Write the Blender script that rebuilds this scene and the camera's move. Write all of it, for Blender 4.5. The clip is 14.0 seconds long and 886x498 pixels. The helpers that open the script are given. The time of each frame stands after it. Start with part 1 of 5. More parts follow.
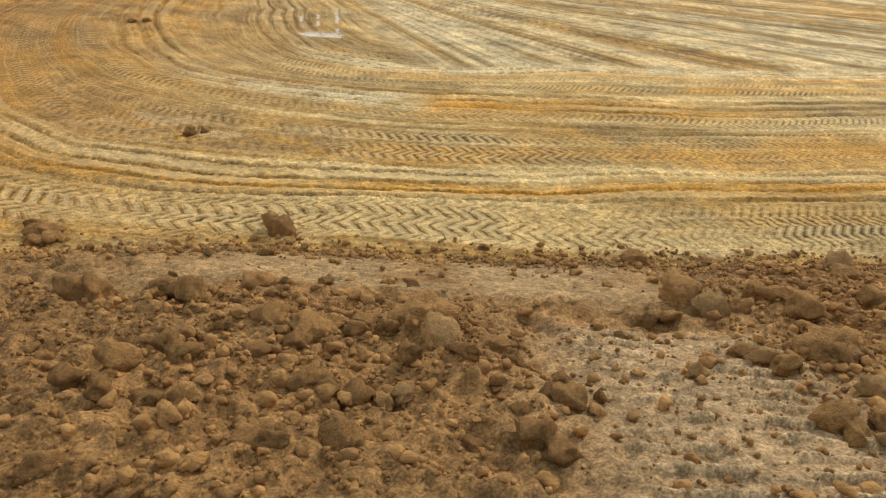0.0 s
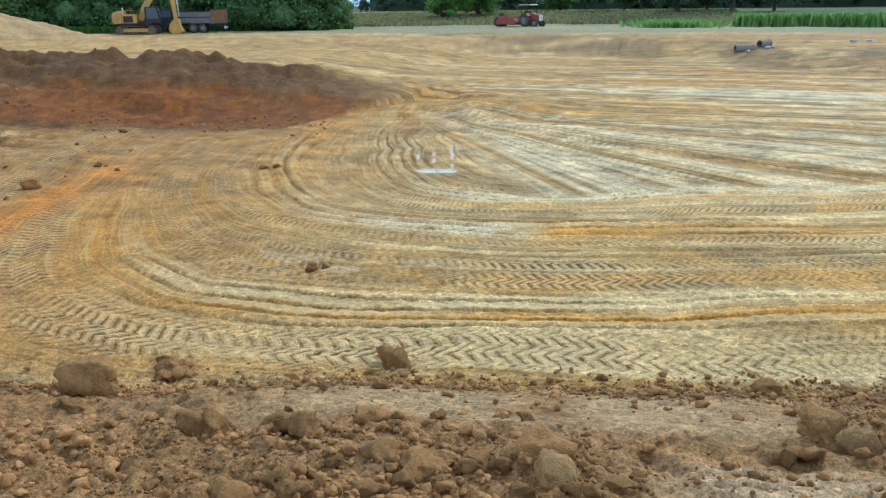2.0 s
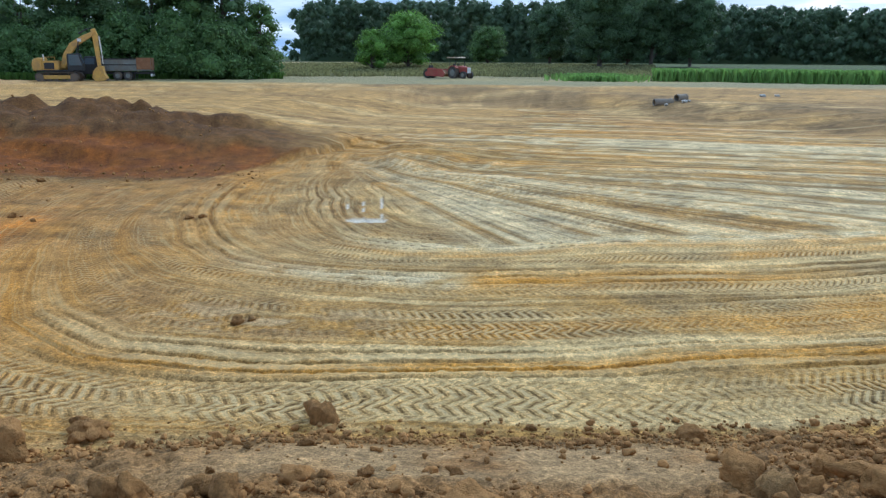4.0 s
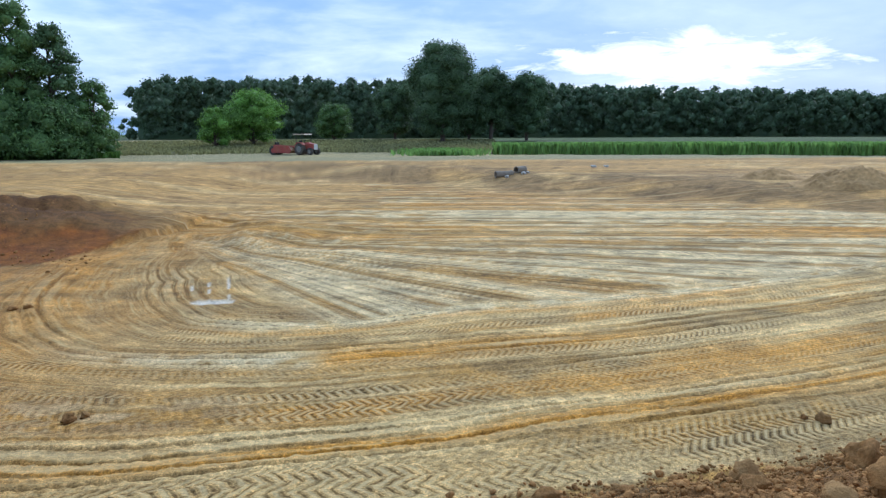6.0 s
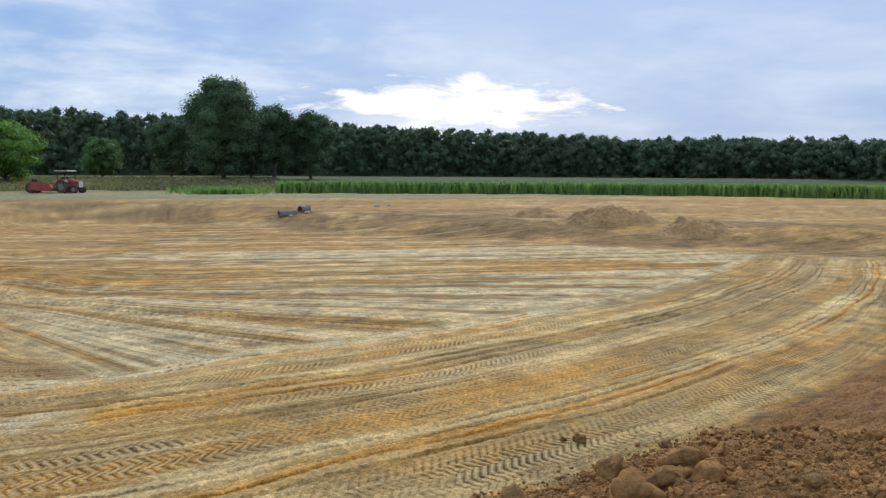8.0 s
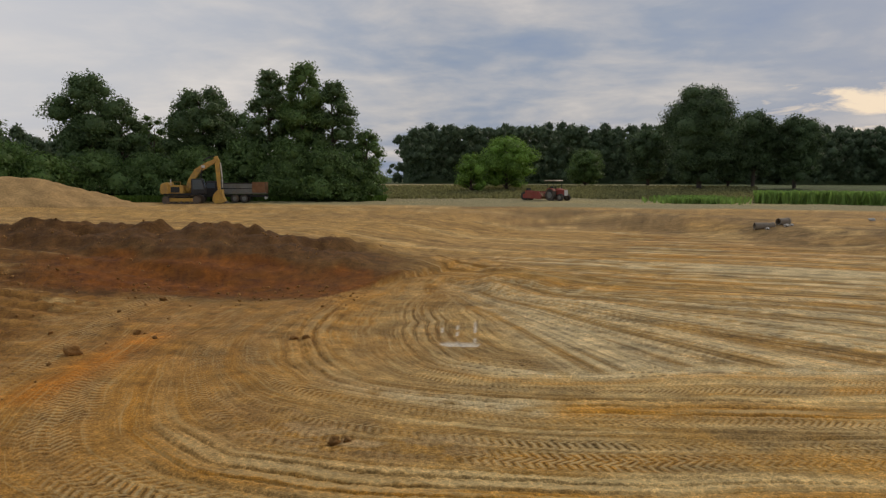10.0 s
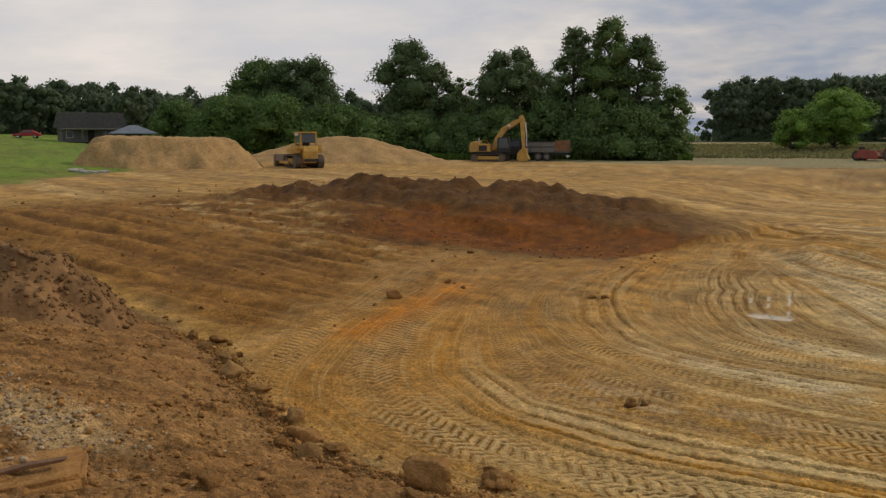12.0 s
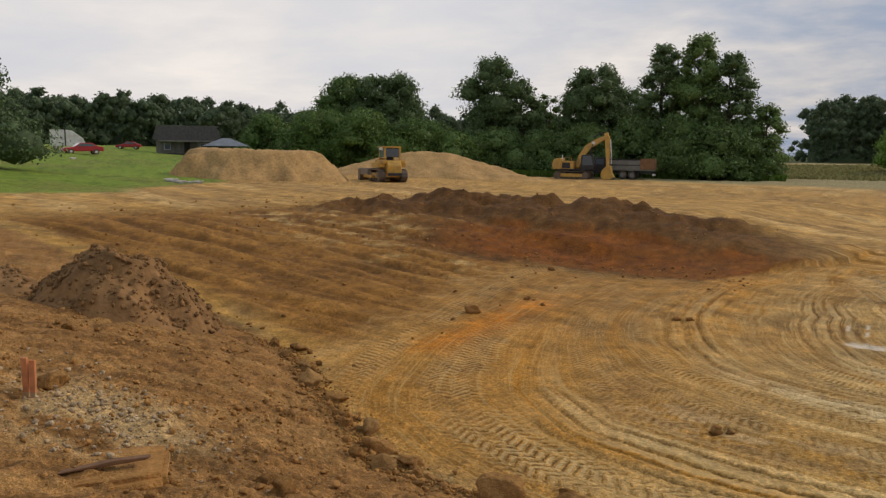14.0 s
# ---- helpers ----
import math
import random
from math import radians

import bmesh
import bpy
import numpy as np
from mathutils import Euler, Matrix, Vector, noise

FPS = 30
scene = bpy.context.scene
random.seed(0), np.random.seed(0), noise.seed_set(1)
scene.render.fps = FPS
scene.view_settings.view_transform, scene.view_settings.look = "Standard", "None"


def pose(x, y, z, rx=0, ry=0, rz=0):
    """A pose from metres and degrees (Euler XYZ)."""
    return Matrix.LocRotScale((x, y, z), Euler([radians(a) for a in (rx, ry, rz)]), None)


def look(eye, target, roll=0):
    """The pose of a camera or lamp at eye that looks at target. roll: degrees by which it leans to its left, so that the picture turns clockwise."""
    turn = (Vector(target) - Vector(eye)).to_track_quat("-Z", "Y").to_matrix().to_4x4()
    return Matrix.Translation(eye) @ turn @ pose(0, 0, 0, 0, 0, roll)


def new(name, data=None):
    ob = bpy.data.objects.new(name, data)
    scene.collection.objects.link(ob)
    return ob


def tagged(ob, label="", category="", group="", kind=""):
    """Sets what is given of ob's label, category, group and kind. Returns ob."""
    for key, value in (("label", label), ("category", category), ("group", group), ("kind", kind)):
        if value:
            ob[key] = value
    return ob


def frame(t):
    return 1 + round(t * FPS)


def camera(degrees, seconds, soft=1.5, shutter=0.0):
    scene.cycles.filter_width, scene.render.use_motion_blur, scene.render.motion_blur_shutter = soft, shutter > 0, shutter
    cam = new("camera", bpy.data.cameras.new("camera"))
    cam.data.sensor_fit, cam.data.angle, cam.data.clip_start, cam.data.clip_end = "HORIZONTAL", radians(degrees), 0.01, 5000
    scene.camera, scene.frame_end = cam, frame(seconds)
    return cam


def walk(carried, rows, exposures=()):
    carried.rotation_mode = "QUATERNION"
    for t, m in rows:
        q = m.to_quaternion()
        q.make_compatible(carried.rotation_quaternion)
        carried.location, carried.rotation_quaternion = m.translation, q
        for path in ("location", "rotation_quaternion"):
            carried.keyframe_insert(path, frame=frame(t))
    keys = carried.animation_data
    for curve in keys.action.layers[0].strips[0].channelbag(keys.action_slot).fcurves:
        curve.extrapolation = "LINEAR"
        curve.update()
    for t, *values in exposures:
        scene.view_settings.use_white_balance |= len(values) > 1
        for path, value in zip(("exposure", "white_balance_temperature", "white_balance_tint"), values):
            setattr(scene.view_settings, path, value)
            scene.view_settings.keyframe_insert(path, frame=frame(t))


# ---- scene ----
# The camera: a person on the spoil bank, turning where they stand.
cam = camera(59.54, 14.0, soft=1.3)
ROWS = [
    (0, -0, 0, 3.8, 0, -26.64, -4.01),
    (0.5, -0.05, 0.02, 3.81, 4.31, -30.47, -3.81),
    (1, -0.06, 0, 3.85, 8.4, -32.03, -1.8),
    (1.5, 0.06, 0.06, 3.81, 10.09, -22.77, 0.53),
    (2, 0.07, 0.07, 3.81, 7.65, -17.47, 0.57),
    (2.5, 0.09, 0.06, 3.83, 5.57, -16.11, -0.22),
    (2.7, 0.1, 0.07, 3.86, 4.94, -16.39, -0.37),
    (4.8, 0.12, 0.1, 3.84, 1.22, -11.24, 0.39),
    (5, 0.13, 0.11, 3.84, 0.57, -10.56, 0.56),
    (5.5, 0.15, 0.11, 3.85, -3.18, -8.95, 0.19),
    (6, 0.16, 0.09, 3.86, -8.46, -8.53, 0.3),
    (6.5, 0.19, 0.07, 3.88, -15.09, -8.12, -0.09),
    (7, 0.21, 0.04, 3.89, -22.94, -6.99, -0.5),
    (7.2, 0.21, 0.03, 3.9, -24.89, -6.53, -0.35),
    (7.65, 0.23, -0.05, 3.94, -26.6, -6, -0.3),
    (8.5, 0.26, -0.28, 4.03, -15, -5.4, -0.2),
    (9.3, 0.29, -0.45, 4.11, -0.23, -5.25, 0.08),
    (9.5, 0.3, -0.47, 4.13, 2.62, -5.32, -0.23),
    (10, 0.28, -0.52, 4.15, 9.87, -5.27, -0.07),
    (10.5, 0.26, -0.55, 4.16, 16.47, -5.15, 0.41),
    (11, 0.24, -0.58, 4.17, 22.07, -6.02, -0.04),
    (11.5, 0.23, -0.59, 4.17, 27, -7.07, -0.17),
    (12, 0.22, -0.61, 4.18, 31.76, -8.3, 0.17),
    (12.5, 0.18, -0.54, 4.15, 36.38, -8.75, 0.35),
    (13, 0.17, -0.55, 4.15, 39.05, -8.43, 0.38),
    (13.5, 0.16, -0.54, 4.14, 40.15, -7.73, -0.18),
    (14, 0.17, -0.54, 4.14, 37.83, -7.14, -0.61),
]
EXPOSURES = [(0.0, 0.56, 7050, 10), (0.5, 0.59, 6500, 6), (1.0, 0.66, 6000, 4), (1.5, 0.74, 5600, 3), (2.0, 0.74, 5150, 3), (2.5, 0.61, 5150, 2), (5.0, 0.46, 5150, 6), (7.2, 0.44, 5200, 8),
             (9.3, -0.25, 7300, 14), (10.0, -0.36, 7400, 15), (11.0, -0.45, 7500, 15), (11.5, -0.46, 7550, 15), (12.5, -0.12, 7600, 17), (14.0, -0.1, 7500, 16)]
walk(cam, [(t, pose(x, y, z, 90 + pitch, roll, yaw)) for t, x, y, z, yaw, pitch, roll in ROWS], EXPOSURES)

# ---- light: a cloudy evening sky with the sun low behind thin cloud ----
SUN_YAW, SUN_EL = -32.0, 34.0
world = bpy.data.worlds.new("evening_sky")
scene.world = world
world.use_nodes = True
wn, wl = world.node_tree.nodes, world.node_tree.links
wn.clear()


def wnode(kind, **values):
    n = wn.new(kind)
    for k, v in values.items():
        n.inputs[k].default_value = v
    return n


coord = wn.new("ShaderNodeTexCoord")
sky = wn.new("ShaderNodeTexSky")
sky.sky_type, sky.sun_disc = "NISHITA", False
sky.sun_elevation, sky.sun_rotation = radians(SUN_EL), radians(-SUN_YAW)
sky.air_density, sky.dust_density = 1.2, 2.0


def wmath(op, a, b=0.0):
    n = wn.new("ShaderNodeMath")
    n.operation = op
    for i, v in enumerate((a, b)):
        if hasattr(v, "is_output"):
            wl.new(v, n.inputs[i])
        else:
            n.inputs[i].default_value = v
    return n.outputs[0]


def wramp(fac, stops):
    n = wn.new("ShaderNodeValToRGB")
    while len(n.color_ramp.elements) < len(stops):
        n.color_ramp.elements.new(0.5)
    for e, (p, c) in zip(n.color_ramp.elements, stops):
        e.position, e.color = p, (*c, 1)
    wl.new(fac, n.inputs[0])
    return n.outputs[0]


def wmix(fac, a, b):
    n = wn.new("ShaderNodeMix")
    n.data_type = "RGBA"
    for s, v in ((n.inputs[0], fac), (n.inputs[6], a), (n.inputs[7], b)):
        if hasattr(v, "is_output"):
            wl.new(v, s)
        else:
            s.default_value = v if isinstance(v, float) else (*v, 1)
    return n.outputs[2]


split = wn.new("ShaderNodeSeparateXYZ")
wl.new(coord.outputs["Generated"], split.inputs[0])
up = wmath("MAXIMUM", split.outputs[2], 0.0)
lift = wmath("ADD", up, 0.16)
flat = wn.new("ShaderNodeCombineXYZ")
wl.new(wmath("DIVIDE", split.outputs[0], lift), flat.inputs[0])
wl.new(wmath("DIVIDE", split.outputs[1], lift), flat.inputs[1])
big = wnode("ShaderNodeTexNoise", Scale=0.75, Detail=7.0, Roughness=0.52, Distortion=0.3)
fine = wnode("ShaderNodeTexNoise", Scale=2.6, Detail=8.0, Roughness=0.6, Distortion=0.4)
wl.new(flat.outputs[0], big.inputs[0])
wl.new(flat.outputs[0], fine.inputs[0])
cover = wmath("ADD", wmath("MULTIPLY", big.outputs[0], 0.75), wmath("MULTIPLY", fine.outputs[0], 0.25))
cloud = wramp(cover, [(0.36, (0.27, 0.44, 0.76)), (0.46, (0.42, 0.56, 0.79)), (0.55, (0.72, 0.79, 0.90)), (0.66, (1.12, 1.13, 1.14))])
# the bright break in the cloud round the low sun
BREAK_YAW, BREAK_EL = -25.3, 4.7
stretch = wn.new("ShaderNodeVectorMath")
stretch.operation = "SUBTRACT"
wl.new(coord.outputs["Generated"], stretch.inputs[0])
stretch.inputs[1].default_value = (-math.sin(radians(BREAK_YAW)) * math.cos(radians(BREAK_EL)), math.cos(radians(BREAK_YAW)) * math.cos(radians(BREAK_EL)), math.sin(radians(BREAK_EL)))
squash = wn.new("ShaderNodeVectorMath")
squash.operation = "MULTIPLY"
squash.inputs[1].default_value = (5.3, 5.3, 31.0)
wl.new(stretch.outputs[0], squash.inputs[0])
size = wn.new("ShaderNodeVectorMath")
size.operation = "LENGTH"
wl.new(squash.outputs[0], size.inputs[0])
ragged = wmath("ADD", size.outputs["Value"], wmath("MULTIPLY", wmath("SUBTRACT", fine.outputs[0], 0.5), 3.3))
gap = wramp(ragged, [(0.45, (1, 1, 1)), (0.95, (0, 0, 0))])
# a thicker grey-blue bank of cloud to the east
east = wn.new("ShaderNodeVectorMath")
east.operation = "DOT_PRODUCT"
east.inputs[1].default_value = (math.sin(radians(48)), math.cos(radians(48)), 0.3)
wl.new(coord.outputs["Generated"], east.inputs[0])
thick = wramp(east.outputs["Value"], [(0.80, (0, 0, 0)), (0.99, (0.65, 0.65, 0.65))])
cloud = wmix(thick, cloud, (0.44, 0.55, 0.76))
lit = wmix(gap, cloud, (1.35, 1.22, 1.02))
# thinner, brighter cloud away to the other side
west = wn.new("ShaderNodeVectorMath")
west.operation = "DOT_PRODUCT"
west.inputs[1].default_value = (-math.sin(radians(62)), math.cos(radians(62)), 0.25)
wl.new(coord.outputs["Generated"], west.inputs[0])
thin = wramp(west.outputs["Value"], [(0.66, (0, 0, 0)), (0.95, (0.62, 0.62, 0.62))])
lit = wmix(thin, lit, (1.25, 1.32, 1.4))
bg_cloud = wn.new("ShaderNodeBackground")
wl.new(lit, bg_cloud.inputs[0])
bg_cloud.inputs[1].default_value = 0.82
bg_sky = wn.new("ShaderNodeBackground")
wl.new(sky.outputs[0], bg_sky.inputs[0])
bg_sky.inputs[1].default_value = 0.06
both = wn.new("ShaderNodeMixShader")
both.inputs[0].default_value = 0.85
wl.new(bg_sky.outputs[0], both.inputs[1])
wl.new(bg_cloud.outputs[0], both.inputs[2])
wout = wn.new("ShaderNodeOutputWorld")
wl.new(both.outputs[0], wout.inputs[0])

sun_data = bpy.data.lights.new("sun", "SUN")
sun_data.energy, sun_data.angle, sun_data.color = 1.6, radians(14), (1.0, 0.93, 0.82)
sun = new("sun", sun_data)
sun.matrix_world = look((0, 0, 0), (math.sin(radians(SUN_YAW)), -math.cos(radians(SUN_YAW)), -math.tan(radians(SUN_EL))))

# ---- materials ----
def material(name, colour=(0.5, 0.5, 0.5), rough=0.7, metal=0.0, vary=0.25, scale=8.0, bump=0.0, bump_scale=30.0, spread=0.0, dirt=None, spec=0.5):
    """Base colour with noise at two scales, a little dirt and a fine relief."""
    m = bpy.data.materials.new(name)
    m.use_nodes = True
    n, l = m.node_tree.nodes, m.node_tree.links
    p = n["Principled BSDF"]
    p.inputs["Roughness"].default_value, p.inputs["Metallic"].default_value = rough, metal
    p.inputs["Specular IOR Level"].default_value = spec
    co = n.new("ShaderNodeTexCoord")
    a, b = n.new("ShaderNodeTexNoise"), n.new("ShaderNodeTexNoise")
    a.inputs["Scale"].default_value, a.inputs["Detail"].default_value = scale, 6
    b.inputs["Scale"].default_value, b.inputs["Detail"].default_value = scale * 0.13, 4
    for t in (a, b):
        l.new(co.outputs["Object"], t.inputs[0])
    add = n.new("ShaderNodeMath")
    add.operation = "ADD"
    l.new(a.outputs[0], add.inputs[0]), l.new(b.outputs[0], add.inputs[1])
    value = add.outputs[0]
    if spread:
        info, mul = n.new("ShaderNodeObjectInfo"), n.new("ShaderNodeMath")
        mul.operation, mul.inputs[1].default_value, mul.inputs[2].default_value = "MULTIPLY_ADD", spread, -spread / 2
        l.new(info.outputs["Random"], mul.inputs[0])
        add2 = n.new("ShaderNodeMath")
        add2.operation = "ADD"
        l.new(value, add2.inputs[0]), l.new(mul.outputs[0], add2.inputs[1])
        value = add2.outputs[0]
    ramp = n.new("ShaderNodeMapRange")
    ramp.inputs[1].default_value, ramp.inputs[2].default_value = 0.65, 1.35
    ramp.inputs[3].default_value, ramp.inputs[4].default_value = 1 - vary, 1 + vary
    l.new(value, ramp.inputs[0])
    hue = n.new("ShaderNodeMix")
    hue.data_type, hue.blend_type = "RGBA", "MULTIPLY"
    hue.inputs[0].default_value = 1.0
    hue.inputs[6].default_value = (*colour, 1)
    l.new(ramp.outputs[0], hue.inputs[7])
    out = hue.outputs[2]
    if dirt:
        d, r, mix = n.new("ShaderNodeTexNoise"), n.new("ShaderNodeMapRange"), n.new("ShaderNodeMix")
        d.inputs["Scale"].default_value, d.inputs["Detail"].default_value, d.inputs["Roughness"].default_value = 1.4, 8, 0.7
        l.new(co.outputs["Object"], d.inputs[0])
        r.inputs[1].default_value, r.inputs[2].default_value, r.inputs[4].default_value = 0.45, 0.68, 0.8
        l.new(d.outputs[0], r.inputs[0])
        mix.data_type = "RGBA"
        mix.inputs[7].default_value = (*dirt, 1)
        l.new(r.outputs[0], mix.inputs[0]), l.new(out, mix.inputs[6])
        out = mix.outputs[2]
    l.new(out, p.inputs["Base Color"])
    if bump:
        t, bp = n.new("ShaderNodeTexNoise"), n.new("ShaderNodeBump")
        t.inputs["Scale"].default_value, t.inputs["Detail"].default_value = bump_scale, 6
        l.new(co.outputs["Object"], t.inputs[0])
        bp.inputs["Strength"].default_value, bp.inputs["Distance"].default_value = bump, 0.03
        l.new(t.outputs[0], bp.inputs["Height"]), l.new(bp.outputs[0], p.inputs["Normal"])
    return m


def node_kit(n, l):
    """Short ways to write arithmetic, noise and soft steps as nodes."""
    def put(socket, v):
        if hasattr(v, "is_output"):
            l.new(v, socket)
        else:
            socket.default_value = v

    def op(kind, *args):
        node = n.new("ShaderNodeMath")
        node.operation = kind
        for i, v in enumerate(args):
            put(node.inputs[i], v)
        return node.outputs[0]

    def grain(u, v, w=0.0, detail=3.0, rough=0.6):
        pack, t = n.new("ShaderNodeCombineXYZ"), n.new("ShaderNodeTexNoise")
        for i, q in enumerate((u, v, w)):
            put(pack.inputs[i], q)
        t.inputs["Scale"].default_value, t.inputs["Detail"].default_value, t.inputs["Roughness"].default_value = 1.0, detail, rough
        l.new(pack.outputs[0], t.inputs[0])
        return t.outputs[0]

    def step(v, a, b, low_=0.0, high=1.0):
        r = n.new("ShaderNodeMapRange")
        r.interpolation_type = "SMOOTHSTEP"
        put(r.inputs[0], v)
        for i, q in enumerate((a, b, low_, high)):
            r.inputs[i + 1].default_value = q
        return r.outputs[0]

    def mix(fac, a, b, blend="MIX"):
        node = n.new("ShaderNodeMix")
        node.data_type, node.blend_type = "RGBA", blend
        for socket, v in ((node.inputs[0], fac), (node.inputs[6], a), (node.inputs[7], b)):
            put(socket, (*v, 1) if isinstance(v, tuple) else v)
        return node.outputs[2]

    def split3(name):
        a, sep = n.new("ShaderNodeAttribute"), n.new("ShaderNodeSeparateXYZ")
        a.attribute_name = name
        l.new(a.outputs["Vector"], sep.inputs[0])
        return sep.outputs[0], sep.outputs[1], sep.outputs[2]
    return op, grain, step, mix, split3


def soil_material():
    """Bare earth: the kinds of soil lie in the mesh's own colours; wheel ribs, tread prints, drag streaks and crumbs come on top."""
    m = bpy.data.materials.new("bare_earth")
    m.use_nodes = True
    n, l = m.node_tree.nodes, m.node_tree.links
    op, grain, step, mix, split3 = node_kit(n, l)
    p = n["Principled BSDF"]
    p.inputs["Specular IOR Level"].default_value = 0.2
    soil = n.new("ShaderNodeAttribute")
    soil.attribute_name = "soil"
    wet = n.new("ShaderNodeAttribute")
    wet.attribute_name = "wet"
    co = n.new("ShaderNodeTexCoord")
    colour = soil.outputs["Color"]
    for scale, depth in ((3.0, 0.18), (20.0, 0.34), (60.0, 0.42)):
        t, r = n.new("ShaderNodeTexNoise"), n.new("ShaderNodeMapRange")
        t.inputs["Scale"].default_value, t.inputs["Detail"].default_value, t.inputs["Roughness"].default_value = scale, 5, 0.65
        l.new(co.outputs["Object"], t.inputs[0])
        r.inputs[1].default_value, r.inputs[2].default_value = 0.36, 0.64
        r.inputs[3].default_value, r.inputs[4].default_value = 1 - depth, 1 + depth
        l.new(t.outputs[0], r.inputs[0])
        colour = mix(1.0, colour, r.outputs[0], "MULTIPLY")
    # lanes of the turning machines: ribs with shade-painted grooves, belts of slanted tread bars
    lane, run, on_lane = split3("track")
    belt, rib, worn = split3("tread")
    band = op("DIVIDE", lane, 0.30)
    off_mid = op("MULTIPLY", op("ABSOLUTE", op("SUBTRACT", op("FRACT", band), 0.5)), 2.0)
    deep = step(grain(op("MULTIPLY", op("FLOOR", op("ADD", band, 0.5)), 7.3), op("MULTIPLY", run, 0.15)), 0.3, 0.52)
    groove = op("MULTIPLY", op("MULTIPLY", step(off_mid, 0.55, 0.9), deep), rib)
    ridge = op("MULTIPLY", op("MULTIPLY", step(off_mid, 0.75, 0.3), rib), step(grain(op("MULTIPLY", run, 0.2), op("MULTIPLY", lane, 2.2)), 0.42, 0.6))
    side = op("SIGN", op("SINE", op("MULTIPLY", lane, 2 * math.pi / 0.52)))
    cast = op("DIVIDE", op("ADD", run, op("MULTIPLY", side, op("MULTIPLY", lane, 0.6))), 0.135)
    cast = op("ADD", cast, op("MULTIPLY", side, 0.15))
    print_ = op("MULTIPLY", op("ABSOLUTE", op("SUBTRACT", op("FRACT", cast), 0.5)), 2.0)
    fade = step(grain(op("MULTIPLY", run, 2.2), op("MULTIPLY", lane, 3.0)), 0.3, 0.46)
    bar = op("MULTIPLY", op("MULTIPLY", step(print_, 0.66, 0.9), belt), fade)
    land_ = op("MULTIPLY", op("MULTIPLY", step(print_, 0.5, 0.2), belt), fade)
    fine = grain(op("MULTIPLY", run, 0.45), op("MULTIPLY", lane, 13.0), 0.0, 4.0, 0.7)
    # shadow lines of grooves and tread bars, darkened into the colour
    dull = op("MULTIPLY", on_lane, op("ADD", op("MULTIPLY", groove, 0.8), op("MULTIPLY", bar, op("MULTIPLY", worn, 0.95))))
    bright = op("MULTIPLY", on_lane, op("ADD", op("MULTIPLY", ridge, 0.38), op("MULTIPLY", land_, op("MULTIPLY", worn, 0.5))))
    # drag streaks fanning out over the far floor
    across, along_, on_drag = split3("drag")
    thread = grain(op("MULTIPLY", along_, 0.09), op("MULTIPLY", across, 2.6), 3.0, 5.0, 0.68)
    hair = grain(op("MULTIPLY", along_, 0.16), op("MULTIPLY", across, 8.0), 9.0, 3.0)
    row = step(grain(op("MULTIPLY", along_, 0.03), op("MULTIPLY", across, 1.7), 21.0, 1.0), 0.56, 0.64)
    dots = op("MULTIPLY", row, step(op("SINE", op("MULTIPLY", op("ADD", along_, op("MULTIPLY", across, 0.4)), 2 * math.pi / 0.28)), 0.1, 0.6))
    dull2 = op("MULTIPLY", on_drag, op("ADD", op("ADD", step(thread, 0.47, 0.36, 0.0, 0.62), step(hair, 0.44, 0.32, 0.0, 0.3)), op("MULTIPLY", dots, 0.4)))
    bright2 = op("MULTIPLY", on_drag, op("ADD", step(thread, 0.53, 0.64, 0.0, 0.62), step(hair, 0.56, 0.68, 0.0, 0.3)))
    shade_and_streak = op("MINIMUM", op("ADD", dull, dull2), 0.9)
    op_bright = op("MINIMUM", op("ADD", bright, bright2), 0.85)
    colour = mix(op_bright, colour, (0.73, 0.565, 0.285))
    colour = mix(shade_and_streak, colour, mix(1.0, colour, (0.36, 0.32, 0.27), "MULTIPLY"))
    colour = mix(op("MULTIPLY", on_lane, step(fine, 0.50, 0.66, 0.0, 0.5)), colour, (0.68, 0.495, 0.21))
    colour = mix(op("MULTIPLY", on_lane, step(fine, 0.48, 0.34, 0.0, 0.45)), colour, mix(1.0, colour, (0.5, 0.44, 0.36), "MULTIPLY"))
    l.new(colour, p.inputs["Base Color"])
    rough = n.new("ShaderNodeMapRange")
    rough.inputs[3].default_value, rough.inputs[4].default_value = 0.95, 0.42
    l.new(wet.outputs["Fac"], rough.inputs[0]), l.new(rough.outputs[0], p.inputs["Roughness"])
    t, bp = n.new("ShaderNodeTexNoise"), n.new("ShaderNodeBump")
    t.inputs["Scale"].default_value, t.inputs["Detail"].default_value, t.inputs["Roughness"].default_value = 26.0, 8, 0.7
    l.new(co.outputs["Object"], t.inputs[0])
    tall = op("ADD", op("MULTIPLY", t.outputs[0], 1.0), op("MULTIPLY", op("SUBTRACT", op_bright, shade_and_streak), 0.9))
    dry = op("SUBTRACT", 0.75, wet.outputs["Fac"])
    l.new(op("MAXIMUM", dry, 0.0), bp.inputs["Strength"])
    bp.inputs["Distance"].default_value = 0.035
    l.new(tall, bp.inputs["Height"]), l.new(bp.outputs[0], p.inputs["Normal"])
    return m


